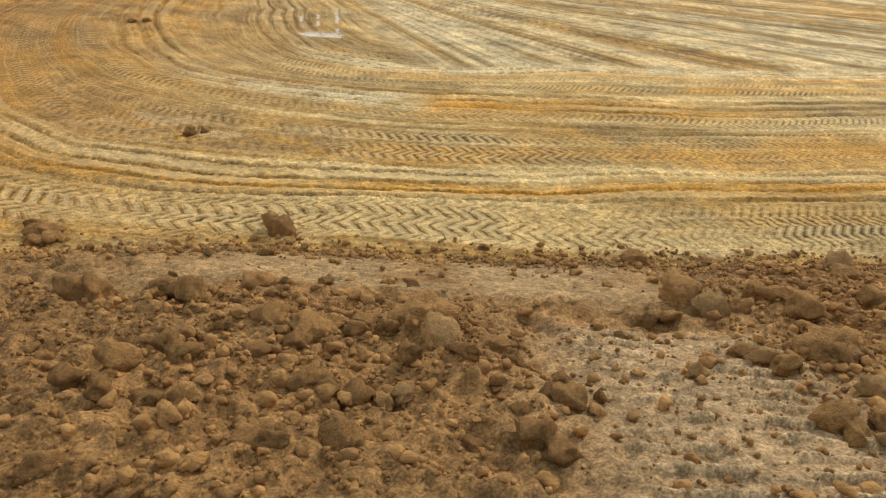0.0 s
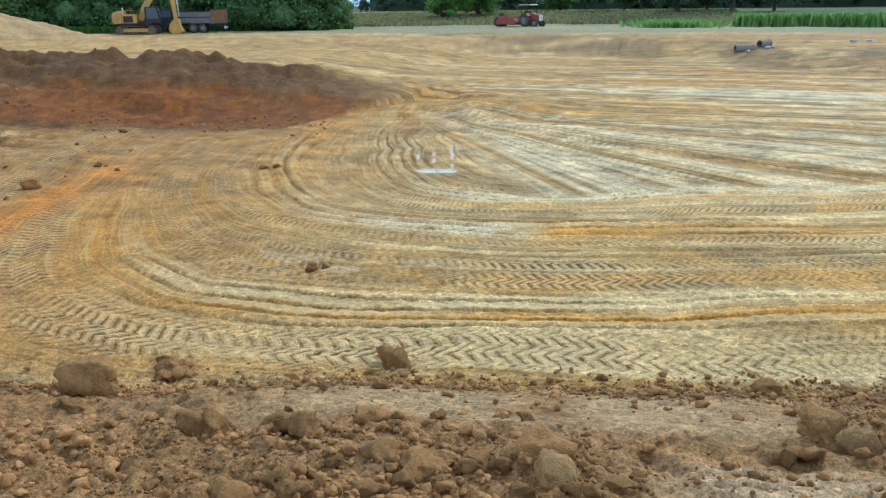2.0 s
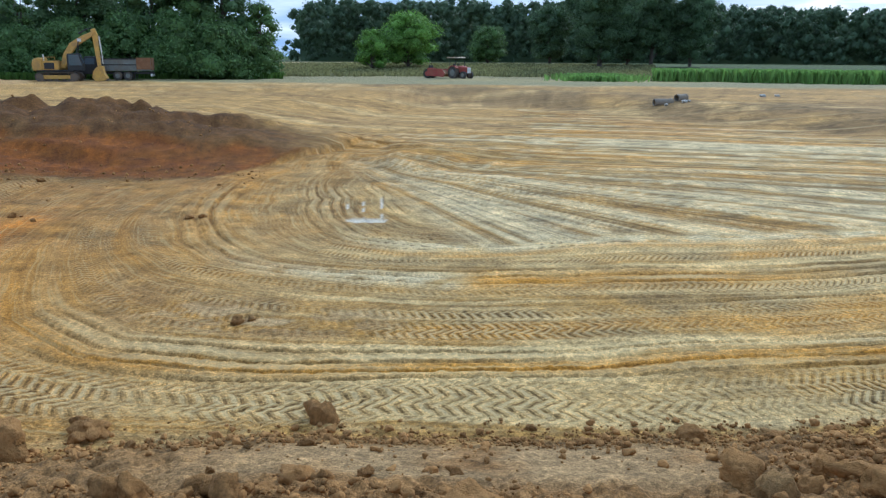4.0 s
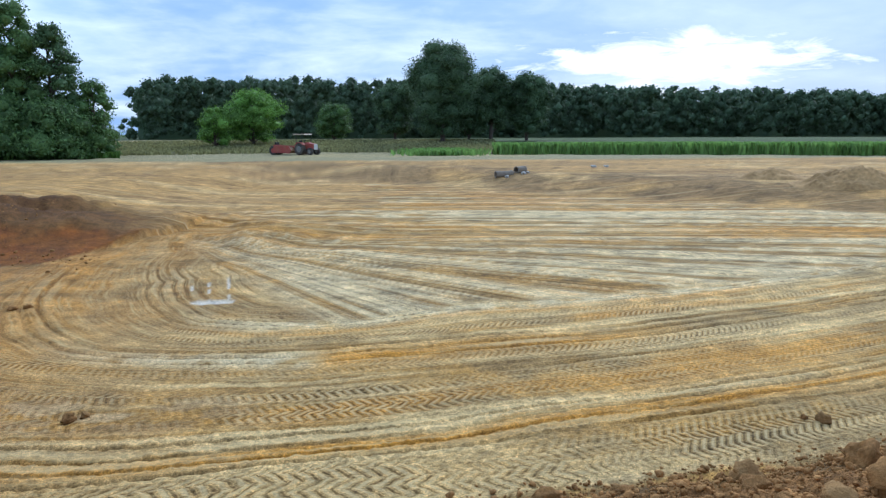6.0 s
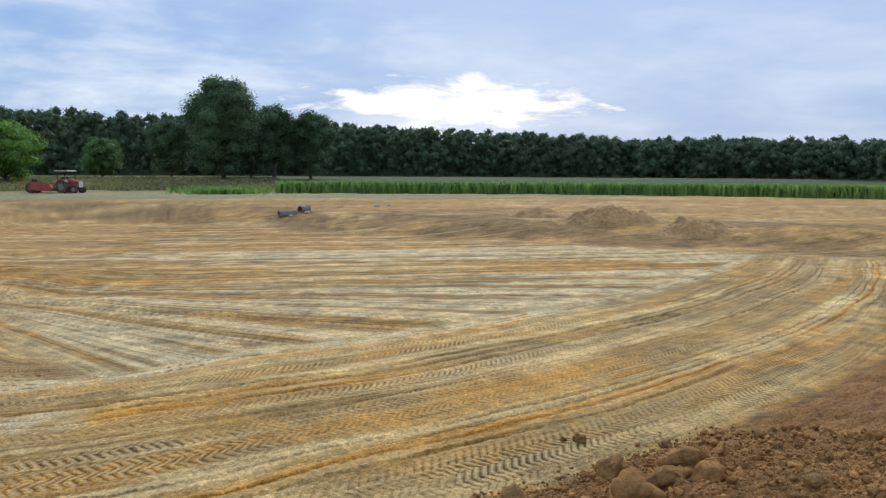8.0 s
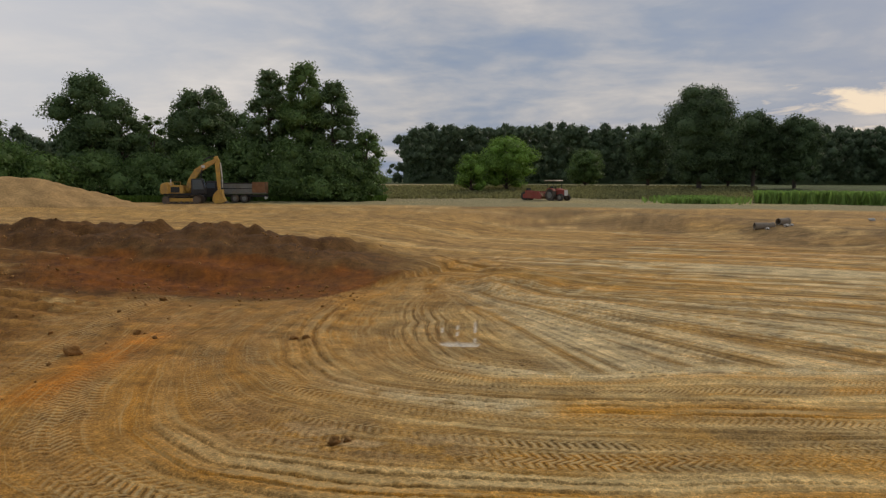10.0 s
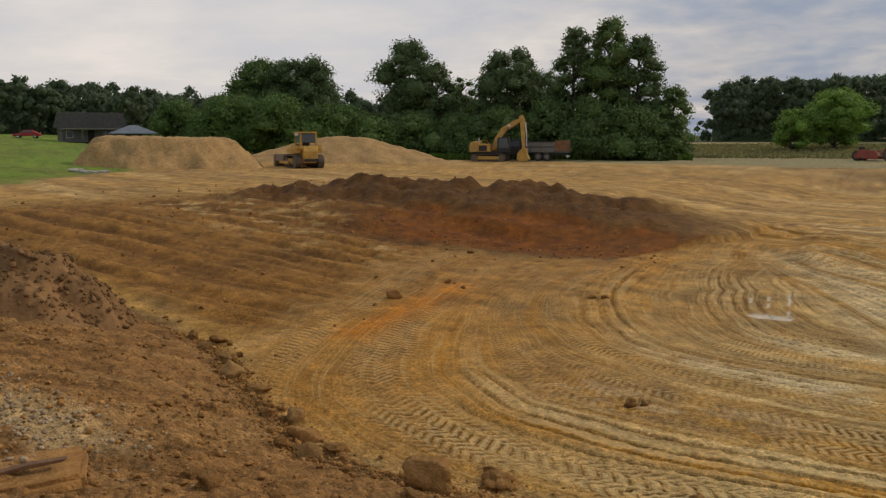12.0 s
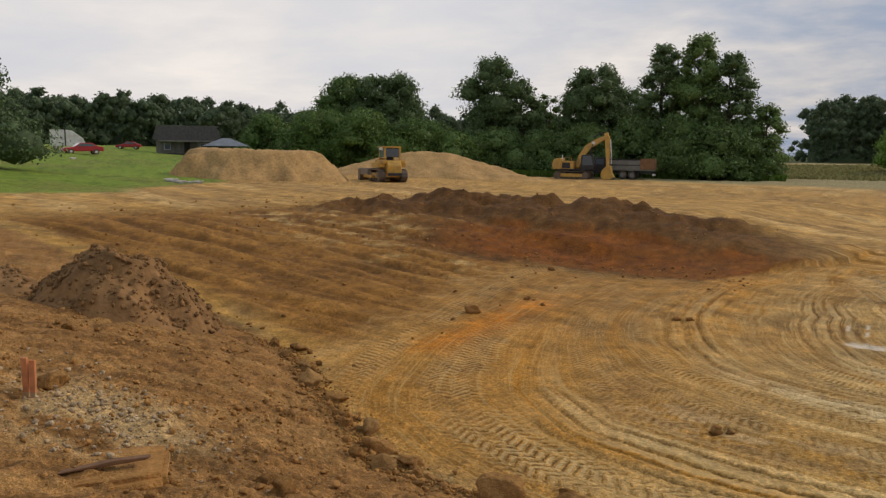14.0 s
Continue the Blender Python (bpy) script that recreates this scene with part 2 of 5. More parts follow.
def leaf_material(name, colour, vary=0.5):
    """Leaves: each island its own shade of green, a little light through them."""
    m = bpy.data.materials.new(name)
    m.use_nodes = True
    n, l = m.node_tree.nodes, m.node_tree.links
    p = n["Principled BSDF"]
    p.inputs["Roughness"].default_value, p.inputs["Specular IOR Level"].default_value = 0.6, 0.25
    geo, r, mix = n.new("ShaderNodeNewGeometry"), n.new("ShaderNodeMapRange"), n.new("ShaderNodeMix")
    r.inputs[3].default_value, r.inputs[4].default_value = 1 - vary, 1 + vary
    l.new(geo.outputs["Random Per Island"], r.inputs[0])
    mix.data_type, mix.blend_type = "RGBA", "MULTIPLY"
    mix.inputs[0].default_value = 1.0
    mix.inputs[6].default_value = (*colour, 1)
    l.new(r.outputs[0], mix.inputs[7])
    l.new(mix.outputs[2], p.inputs["Base Color"])
    tr, ms = n.new("ShaderNodeBsdfTranslucent"), n.new("ShaderNodeMixShader")
    l.new(mix.outputs[2], tr.inputs[0])
    ms.inputs[0].default_value = 0.3
    l.new(p.outputs[0], ms.inputs[1]), l.new(tr.outputs[0], ms.inputs[2])
    l.new(ms.outputs[0], n["Material Output"].inputs[0])
    return m


EARTH = soil_material()

# ---- the ground ----
TABLE = np.random.default_rng(12).random(65536).astype(np.float32)


def vnoise(x, y, seed=0):
    """Smooth value noise, 0 to 1."""
    fx, fy = np.floor(x), np.floor(y)
    ix, iy = fx.astype(np.int32) + 37 * seed, fy.astype(np.int32) + 91 * seed
    fx, fy = (x - fx).astype(np.float32), (y - fy).astype(np.float32)
    fx, fy = fx * fx * (3 - 2 * fx), fy * fy * (3 - 2 * fy)
    x0, x1, y0, y1 = ix & 255, (ix + 1) & 255, (iy & 255) << 8, ((iy + 1) & 255) << 8
    a, b, c, d = TABLE[y0 | x0], TABLE[y0 | x1], TABLE[y1 | x0], TABLE[y1 | x1]
    a = a + (b - a) * fx
    c = c + (d - c) * fx
    return a + (c - a) * fy


def fbm(x, y, octaves=4, seed=0, gain=0.5):
    total, amp, norm = 0, 1.0, 0
    for i in range(octaves):
        total = total + amp * vnoise(x * 2 ** i + 17.3 * i, y * 2 ** i - 9.1 * i, seed + i)
        norm, amp = norm + amp, amp * gain
    return total / norm


def smooth(v, a=0.0, b=1.0):
    t = np.clip((v - a) / (b - a), 0, 1)
    return t * t * (3 - 2 * t)


def along(x, y, pts):
    """Distance to a polyline (plus on its left side), and how far along it the nearest point lies."""
    best, side, part, run = np.full(np.shape(x), 1e9), np.zeros(np.shape(x)), np.zeros(np.shape(x)), 0.0
    for (ax, ay), (bx, by) in zip(pts, pts[1:]):
        dx, dy = bx - ax, by - ay
        length = math.hypot(dx, dy)
        t = np.clip(((x - ax) * dx + (y - ay) * dy) / length ** 2, 0, 1)
        d = np.hypot(x - ax - t * dx, y - ay - t * dy)
        nearer = d < best
        best = np.where(nearer, d, best)
        side = np.where(nearer, np.sign(dx * (y - ay) - dy * (x - ax)), side)
        part = np.where(nearer, run + t * length, part)
        run += length
    return best * side, part


TOE_X = (-30, -16, -13.4, -11.2, -9.4, -7.8, -6.4, -4.4, -1.5, 2.2, 5.5, 8.9, 12, 30)
TOE_Y = (10.5, 10.6, 10.4, 9.7, 8.6, 7.6, 6.8, 6.8, 7.4, 7.6, 8.0, 8.7, 9.7, 16)
RIDGE = ((-34, 22), (-27, 27.5), (-20, 32), (-12, 34), (-5, 35), (-1, 31))


def grade(x, y):
    """The undisturbed land round the pit."""
    w = np.clip(-x - 0.9 * y, -30, 75)
    return 1.35 + np.where(w < 0, 0.0145 * w, np.where(w < 20, 0.018 * w, 0.36 + 0.055 * (w - 20)))


def land(x, y):
    """The large shape: pit floor, banks, ridge and the land round them."""
    g = grade(x, y)
    q = 0.776 * x + 0.63 * y - 41.5 + 2.5 * (fbm(x * 0.12, y * 0.12, 3, 5) - 0.5)
    far = smooth(q, 0, 7)
    width = 17 - 8 * smooth(y, 18, 32)
    left = smooth((-x - 10.5 + 0.25 * np.clip(y - 30, 0, 60)) / width)
    h = g * np.maximum(far, left) + 1.4 * smooth(y, 108, 150)
    # the rough ridge that the loader has pushed up behind the red face
    d, part = along(x, y, RIDGE)
    crest = np.interp(part, (0, 6, 14, 22, 28, 33), (0.6, 1.45, 2.05, 1.95, 1.1, 0.1)) + 1.0 * (fbm(x * 0.4, y * 0.4, 3, 9) - 0.5)
    face = np.where(d < 0, smooth(1 + d / 9.5), smooth(1 - d / 3.5) * 0.999)
    h = np.maximum(h, crest * face)
    # the spoil bank on which the camera stands
    behind = np.interp(x, TOE_X, TOE_Y) + 0.5 * (fbm(x * 0.5, y * 0.2, 3, 3) - 0.5) - y
    bank = 0.32 * np.clip(behind, 0, None)
    bank = 2.35 * (1 - np.exp(-bank / 2.35 - 0.25 * bank * bank / 5))
    h = np.maximum(h, bank) + 0.15 * np.minimum(h, bank)
    return h + 0.12 * (fbm(x * 0.25, y * 0.25, 3, 21) - 0.5) * smooth(np.hypot(x, y), 4, 20)


HUB = (3.0, 24.0)
BENDS = ((15.2, ((3, 15.9), (1.1, 15.4), (-1.4, 15.1), (-3, 15.7), (-3.9, 17.3), (-4.8, 20.8), (-5.4, 26), (-5.6, 31))),
         (12.8, ((3, 12.9), (1, 12.8), (-3, 13), (-5.5, 14), (-6.7, 15.4), (-7.5, 17), (-8.1, 19.1), (-8.3, 22.3), (-8, 27), (-7, 32))),
         (9.3, ((3, 9.8), (-0.8, 9.1), (-3.8, 9.2), (-5.2, 9.4), (-6.8, 10.7), (-8.4, 14.2), (-9.3, 16.3), (-9.8, 20), (-9.6, 26), (-8.5, 32))),
         (8.5, ((3, 8.8), (-0.7, 8.6), (-4.3, 8.3), (-5.8, 8.7), (-7, 9.4), (-8, 10.7), (-8.9, 12.6), (-9.5, 15), (-10.2, 17.5), (-11, 21), (-10.5, 27), (-9.5, 32))))


def loops(x, y):
    """The lanes by which the machines come down from the far end, swing round and leave to the east:
    which lane a place lies in, how far along the lane, and how much it lies on the straight."""
    dx, dy = HUB[0] - x, HUB[1] - y
    east = np.clip(-dx, 0, None)
    theta = np.where(dx > 0, np.arctan2(np.maximum(dx, 1e-6), dy), 0.0)
    rho = np.where(dx > 0, np.hypot(dx, dy), dy + 0.12 * east + 0.012 * east * east)
    lanes, reach = [], []
    for lane, pts in BENDS:
        px, py = np.array(pts, float).T
        ang, rad = np.arctan2(HUB[0] - px, HUB[1] - py), np.hypot(HUB[0] - px, HUB[1] - py)
        lanes.append(lane)
        reach.append(np.interp(theta, ang, rad))
    lane = lanes[0] + (1 - rho / reach[0]) * 8.8
    for i in range(3):
        lane = np.where(rho > reach[i], lanes[i] + (lanes[i + 1] - lanes[i]) * (rho - reach[i]) / (reach[i + 1] - reach[i]), lane)
    lane = np.where(rho > reach[3], lanes[3] - (rho - reach[3]), lane)
    px, py = np.array(BENDS[1][1], float).T
    ang = np.arctan2(HUB[0] - px, HUB[1] - py)
    run = np.where(dx > 0, HUB[0] - np.interp(theta, ang, np.concatenate([[0], np.cumsum(np.hypot(np.diff(px), np.diff(py)))])), x)
    return lane, run, 1 - 0.6 * smooth(theta, 0.9, 1.7)


NECK, FAN = (-6.0, 30.0), -0.22


def drags(x, y):
    """Straight runs that fan out from the neck over the far floor: across, along and the angle."""
    dx, dy = x - NECK[0], y - NECK[1]
    phi = np.arctan2(dy, dx)
    level = dy * math.cos(FAN) - dx * math.sin(FAN)
    return np.where(phi < FAN, (phi - FAN) * 21.0, level), np.hypot(dx, dy), phi


GREY, CREAM, TAN = (0.29, 0.225, 0.135), (0.70, 0.58, 0.38), (0.43, 0.285, 0.11)
ORANGE, BROWN, RED, WHITE = (0.58, 0.315, 0.055), (0.185, 0.094, 0.034), (0.20, 0.077, 0.011), (0.74, 0.71, 0.63)
DARK, GRASS, STRAW, PALE = (0.125, 0.078, 0.04), (0.17, 0.255, 0.03), (0.36, 0.29, 0.13), (0.48, 0.38, 0.24)


def surface(x, y):
    """Height, soil colour and wetness everywhere."""
    h = land(x, y)
    r = np.hypot(x, y)
    toe = np.interp(x, TOE_X, TOE_Y)
    lane, run, turn = loops(x, y)
    across, away, phi = drags(x, y)
    lane = lane + 0.3 * (fbm(x * 0.35, y * 0.35, 3, 31) - 0.5)
    floor_edge = smooth(lane + 1.2 * (fbm(x * 0.8, y * 0.8, 3, 32) - 0.5), 4.4, 6.4)
    on_floor = smooth(y - toe + 0.2 * (fbm(x * 2, y * 2, 3, 41) - 0.5), 0.0, 0.35) * (1 - smooth(0.776 * x + 0.63 * y, 40, 42.5)) * floor_edge
    d_ridge, part = along(x, y, RIDGE)
    face_zone = (d_ridge < 4) * (1 - smooth(-d_ridge + 1.5 * (fbm(x * 0.7, y * 0.7, 3, 34) - 0.5), 9.6, 11)) * (1 - smooth(part, 29, 33))
    on_floor = on_floor * (1 - face_zone)
    fan = smooth(lane + 1.0 * (fbm(x * 0.5, y * 0.5, 2, 33) - 0.5), 15.9, 16.7) * smooth(phi, -1.22, -1.08) * smooth(x, -7, -3)
    looped = on_floor * (1 - fan) * (1 - smooth(y, 27, 33))
    centre = on_floor * smooth(lane, 15.6, 17) * (1 - fan) * (1 - smooth(y, 27, 33))
    # lanes: groups of smooth ribs beside belts of slanted tread bars
    belt = np.exp(-((lane - 8.25) / 0.6) ** 4) + np.exp(-((lane - 6.3) / 0.45) ** 4) * (x < -5)
    for mid, half in ((10.85, 0.42), (11.6, 0.22), (12.75, 0.3), (14.55, 0.25), (15.1, 0.22), (17.2, 0.35)):
        belt = belt + np.exp(-((lane - mid) / half) ** 4)
    belt = np.clip(belt, 0, 1)
    # flat bands pressed by smooth wheels, with narrow wavy grooves between them
    lane = lane + 0.05 * (fbm(run * 0.9, lane * 0.8, 2, 53) - 0.5) + 0.18 * (fbm(run * 0.12, lane * 1.6, 2, 54) - 0.5)
    band = lane / 0.30
    off_mid = np.abs(band - np.floor(band) - 0.5) * 2
    ribs = 0.4 - 1.1 * smooth(off_mid, 0.64, 0.92) + 0.25 * (vnoise(run * 0.3, band * 1.0, 56) - 0.5)
    side = np.where(np.sin(lane * 2 * math.pi / 0.52) > 0, 1.0, -1.0)
    cast = (run + side * 0.6 * lane) / 0.135 + 0.15 * side
    bars = 0.45 - 1.45 * smooth(np.abs(cast - np.floor(cast) - 0.5) * 2, 0.58, 0.92)
    strength = smooth(vnoise(lane * 0.8, run * 0.12, 59), 0.2, 0.6)
    rib_band = 0.25 + np.exp(-((lane - 9.5) / 0.55) ** 4) + 0.8 * np.exp(-((lane - 12.15) / 0.35) ** 2) * smooth(x, 0, 3) + np.exp(-((lane - 13.5) / 0.5) ** 4) + 0.9 * np.exp(-((lane - 15.9) / 0.5) ** 2) + 0.75 * centre
    worn = smooth(fbm(x * 0.55, y * 0.55, 3, 60), 0.36, 0.58)
    rib_band = np.clip(rib_band, 0, 1) * (1 - 0.8 * smooth(y, 21, 26)) * (1 - belt) * (0.5 + 0.5 * worn) * (1 - 0.75 * smooth(-x, 4.5, 7.5) * (1 - smooth(lane, 13, 14)))
    ribs = ribs * rib_band
    bars = bars * (0.35 + 0.65 * worn)
    relief = looped * (ribs * 0.065 * (0.6 + 0.4 * strength) + belt * bars * 0.009 * (0.5 + 0.5 * strength))
    # the far floor: long streaks left by blade and tyres
    s1 = x * 0.97 - y * 0.24 + 0.6 * fbm(x * 0.06, y * 0.06, 2, 61)
    s2 = x * 0.24 + y * 0.97 + 3.0 * fbm(x * 0.05, y * 0.05, 2, 63)
    across = across + 0.5 * (fbm(x * 0.12, y * 0.12, 3, 62) - 0.5)
    streak = fbm(away * 0.05, across * 1.5, 5, 65, 0.62)
    wide = fbm(away * 0.04, across * 0.22, 3, 67)
    outer = on_floor * np.clip(1 - looped, 0, 1)
    relief = relief + outer * 0.08 * (streak - 0.5)
    close = 1 - smooth(r, 9, 20)
    crumbs = fbm(x * 11, y * 11, 2, 69, 0.7) - 0.5
    relief = relief + on_floor * 0.05 * crumbs * close + on_floor * 0.16 * np.clip(vnoise(x * 6.5, y * 6.5, 70) - 0.86, 0, 1) * (1 - smooth(r, 20, 30))
    # rough ground off the floor
    off = 1 - on_floor
    near = smooth(toe - y, 0.0, 0.8) * (1 - smooth(r, 25, 45))
    lumps = fbm(x * 2.3, y * 2.3, 4, 71, 0.62) - 0.5
    fine = fbm(x * 8, y * 8, 2, 73, 0.6) - 0.5
    # the smooth shelf under the clods, and the crawler's print beside them
    crawler = np.exp(-(((x - 1.9) / 1.0) ** 4)) * smooth(y, 1.5, 2.5) * (1 - smooth(y, 4.6, 5.2))
    cleat = np.sin(y * 2 * math.pi / 0.19 + 1.2 * fbm(x * 1.6, y * 1.2, 2, 75) + np.where(np.abs(x - 1.85) < 0.14, 1.6, 0.0))
    cleat = smooth(cleat, 0.6, 0.95) * (1 - smooth(np.abs(np.abs(x - 1.85) - 0.45), 0.27, 0.42)) * (0.4 + 0.6 * smooth(fbm(x * 4, y * 4, 2, 78), 0.35, 0.55))
    shelf = smooth(y - toe + 2.1, 0.0, 0.5) * (1 - smooth(y - toe, -0.5, -0.1)) * np.exp(-((x - 0.2) / 2.6) ** 4)
    calm = np.clip(crawler + shelf, 0, 1)
    clods = near * (1 - calm) * (1 - 0.25 * smooth(-x, 3.5, 6))
    relief = relief + clods * (0.27 * lumps + 0.13 * fine) + near * calm * 0.05 * fine
    relief = relief + crawler * 0.05 * cleat
    spoil = (1 - smooth(np.abs(d_ridge), 2.8, 5.0)) * (1 - smooth(part, 26, 31)) * smooth(part, 4, 9)
    relief = relief + spoil * (0.75 * (fbm(x * 0.9, y * 0.9, 3, 77, 0.5) - 0.5) + 0.12 * (fbm(x * 2.6, y * 2.6, 2, 82, 0.6) - 0.5))
    side_slope = off * smooth(-x, 9, 13) * smooth(y - toe, 0, 1.5) * (1 - smooth(r, 36, 44)) * (1 - smooth(-x, 26, 33))
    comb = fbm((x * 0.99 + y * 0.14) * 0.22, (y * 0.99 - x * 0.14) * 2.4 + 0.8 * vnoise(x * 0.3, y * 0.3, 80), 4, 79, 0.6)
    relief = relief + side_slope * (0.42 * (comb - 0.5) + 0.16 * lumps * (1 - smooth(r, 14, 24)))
    in_pit = smooth(-d_ridge, -0.5, 2.0) * smooth(-x, 3, 8) * (1 - smooth(-x, 27, 33)) * (1 - smooth(part, 31, 34.5))
    plain = off * smooth(r, 26, 38) * (1 - in_pit) * (1 - spoil)
    relief = relief + plain * (1 - smooth(r, 90, 130)) * 0.12 * (fbm(s1 * 0.4, s2 * 0.8, 4, 81) - 0.5)

    # soil colours
    c = np.empty(x.shape + (3,))

    def lay(mask, colour):
        c[:] = c + (np.array(colour) - c) * np.clip(mask, 0, 1)[..., None]

    c[:] = np.array(TAN)
    n1, n2, n3 = fbm(x * 0.3, y * 0.3, 4, 91), fbm(x * 0.9, y * 0.9, 4, 92), fbm(x * 3.1, y * 3.1, 4, 93, 0.6)
    lay(smooth(n2, 0.45, 0.7) * 0.7, GREY)
    churn = np.exp(-(((x + 3.6) / 2.9) ** 2 + ((lane - 11.0) / 0.8) ** 2) ** 2)
    relief = relief + churn * 0.10 * (fbm(x * 2.4, y * 2.4, 3, 116) - 0.5)
    # floor lanes
    tone = fbm(run * 0.10, lane * 1.5, 4, 94, 0.6)
    swing = smooth(-x, 3.5, 7.5)
    lay(looped * smooth(tone, 0.48, 0.66) * (0.55 + 0.45 * (1 - belt)) * (1 - 0.6 * swing), CREAM)
    lay(looped * smooth(fbm(run * 0.13 + 31, lane * 1.1, 4, 95, 0.6), 0.59, 0.73) * 0.6, ORANGE)
    lay(looped * smooth(fbm(run * 0.16 - 11, lane * 0.9, 4, 96), 0.56, 0.7) * 0.7, GREY)
    white_lane = np.exp(-((lane - 13.35) / 0.35) ** 2) * (1 - smooth(x, -0.6, 0.2)) * smooth(x, -6, -2) + 0.9 * np.exp(-((lane - 15.9) / 0.4) ** 2) * smooth(x, -3.5, -1)
    lay(looped * white_lane * smooth(n3, 0.25, 0.55), WHITE)
    lay(looped * np.exp(-((lane - 13.3) / 0.4) ** 2) * smooth(x, -0.4, 0.3) * (1 - smooth(x, 4, 8)) * smooth(tone, 0.35, 0.6), ORANGE)
    lay(looped * np.exp(-((lane - 9.6) / 0.5) ** 2) * smooth(n2, 0.35, 0.6) * 0.8, CREAM)
    lay(looped * np.exp(-((lane - 9.35) / 0.22) ** 2) * smooth(fbm(run * 0.2, lane * 2, 3, 97), 0.4, 0.6) * 0.9, ORANGE)
    lay(churn * smooth(fbm(x * 1.5, y * 2.6, 3, 117), 0.42, 0.6) * 0.8, (0.26, 0.21, 0.16))
    lay(churn * smooth(fbm(x * 1.3 + 9, y * 2.2, 3, 118), 0.54, 0.64) * 0.8, (0.62, 0.53, 0.42))
    lay(centre * smooth(n1, 0.45, 0.6) * 0.4, BROWN)
    # far floor
    clay = smooth(0.8 * streak + 0.2 * wide + 0.06 * smooth(x, -2, 12) - 0.03 * smooth(y, 40, 55), 0.52, 0.61)
    lay(outer * clay * 0.68, WHITE)
    lay(outer * smooth(fbm(away * 0.05 + 7, across * 0.5, 4, 98), 0.55, 0.68) * 0.7, ORANGE)
    lay(outer * smooth(streak, 0.56, 0.66) * smooth(n3, 0.4, 0.6) * 0.45, CREAM)
    lay(outer * smooth(1 - streak, 0.52, 0.66) * 0.55, GREY)
    lay(outer * smooth(y, 36, 44) * smooth(n1, 0.3, 0.6) * 0.6, (0.46, 0.27, 0.10))
    lay(on_floor * smooth(-x, -1, 8) * 0.68, (0.42, 0.225, 0.06))
    lay(on_floor * smooth(-x, 6.0, 9.0) * smooth(y, 11, 16) * (0.35 + 0.4 * smooth(n2, 0.4, 0.6)), (0.31, 0.175, 0.07))
    # left slope, red face, ridge
    lay(side_slope * 0.92, (0.225, 0.122, 0.043))
    # furrow hollows darker and crests paler, in step with the relief
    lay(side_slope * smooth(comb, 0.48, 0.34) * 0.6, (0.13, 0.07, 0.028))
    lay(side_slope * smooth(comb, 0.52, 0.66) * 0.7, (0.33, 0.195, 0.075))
    lay(side_slope * smooth(fbm((x * 0.8 + y * 0.6) * 0.9, (y * 0.8 - x * 0.6) * 4.0, 4, 99), 0.58, 0.66) * smooth(y, 17, 20) * 0.75, PALE)
    margin = off * (1 - smooth(-x, 12, 17)) * smooth(-x, 8, 10) * smooth(y - toe, 0, 2)
    lay(margin * smooth(n2, 0.3, 0.6) * 0.55, (0.36, 0.20, 0.07))
    red = smooth(-d_ridge + 2.5 * (n2 - 0.5), 4.0, 5.6) * (1 - smooth(-d_ridge + 1.2 * (n2 - 0.5), 9.2, 10.2)) * smooth(part, 12, 16) * (1 - smooth(part, 30, 34))
    lay(face_zone * smooth(-d_ridge, -1, 1) * smooth(part + 3 * (n2 - 0.5), 9, 17) * 0.85, (0.11, 0.06, 0.027))
    lay(red * (0.75 + 0.25 * smooth(n2, 0.3, 0.6)), RED)
    lay(spoil * smooth(n2 + 0.15, 0.3, 0.55), (0.12, 0.066, 0.03))
    spot = np.exp(-(((x + 9.95 + 0.12 * (y - 12.6)) / 0.5) ** 2)) * smooth(y, 11, 12.5) * (1 - smooth(y, 16.5, 21))
    lay(spot * smooth(n3, 0.2, 0.42), (0.50, 0.205, 0.022))
    # the near bank
    lay(near, (0.30, 0.188, 0.10))
    lay(near * smooth(n2, 0.45, 0.65) * 0.45, (0.34, 0.225, 0.13))
    lay(near * smooth(-x, 3.5, 6) * 0.75, (0.31, 0.185, 0.095))
    scrape = fbm((x * 0.5 + y * 0.86) * 0.35, (x * 0.86 - y * 0.5) * 2.6, 4, 120, 0.6)
    lay(near * smooth(-x, 4.5, 7) * smooth(scrape, 0.52, 0.66) * 0.7, (0.34, 0.225, 0.125))
    lay(near * smooth(-x, 4.5, 7) * smooth(scrape, 0.46, 0.34) * 0.6, (0.14, 0.082, 0.038))
    lay(near * smooth(n3, 0.52, 0.72) * 0.2, DARK)
    lay(near * crawler, (0.42, 0.325, 0.25))
    lay(near * crawler * smooth(n3, 0.5, 0.7) * 0.4, (0.33, 0.25, 0.18))
    lay(near * crawler * cleat * 0.7, (0.54, 0.45, 0.36))
    lay(near * shelf * 0.8 * smooth(n2, 0.25, 0.5), (0.40, 0.31, 0.22))
    lay(near * smooth(x, 2.5, 3.3) * smooth(n2, 0.25, 0.5) * 0.85, (0.25, 0.145, 0.07))
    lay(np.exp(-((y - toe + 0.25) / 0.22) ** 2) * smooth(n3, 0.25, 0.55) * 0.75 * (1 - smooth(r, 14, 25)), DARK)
    ash = np.exp(-(((x + 8.2) / 1.5) ** 2 + ((y - 3.8) / 1.1) ** 2) ** 2)
    ash = ash * smooth(n2, 0.25, 0.4)
    lay(ash * 0.9, (0.47, 0.385, 0.28))
    # the land round the pit
    lay(plain, (0.46, 0.315, 0.15))
    lay(plain * smooth(fbm(s1 * 0.06, s2 * 0.35, 4, 101), 0.45, 0.65) * 0.8, (0.34, 0.235, 0.13))
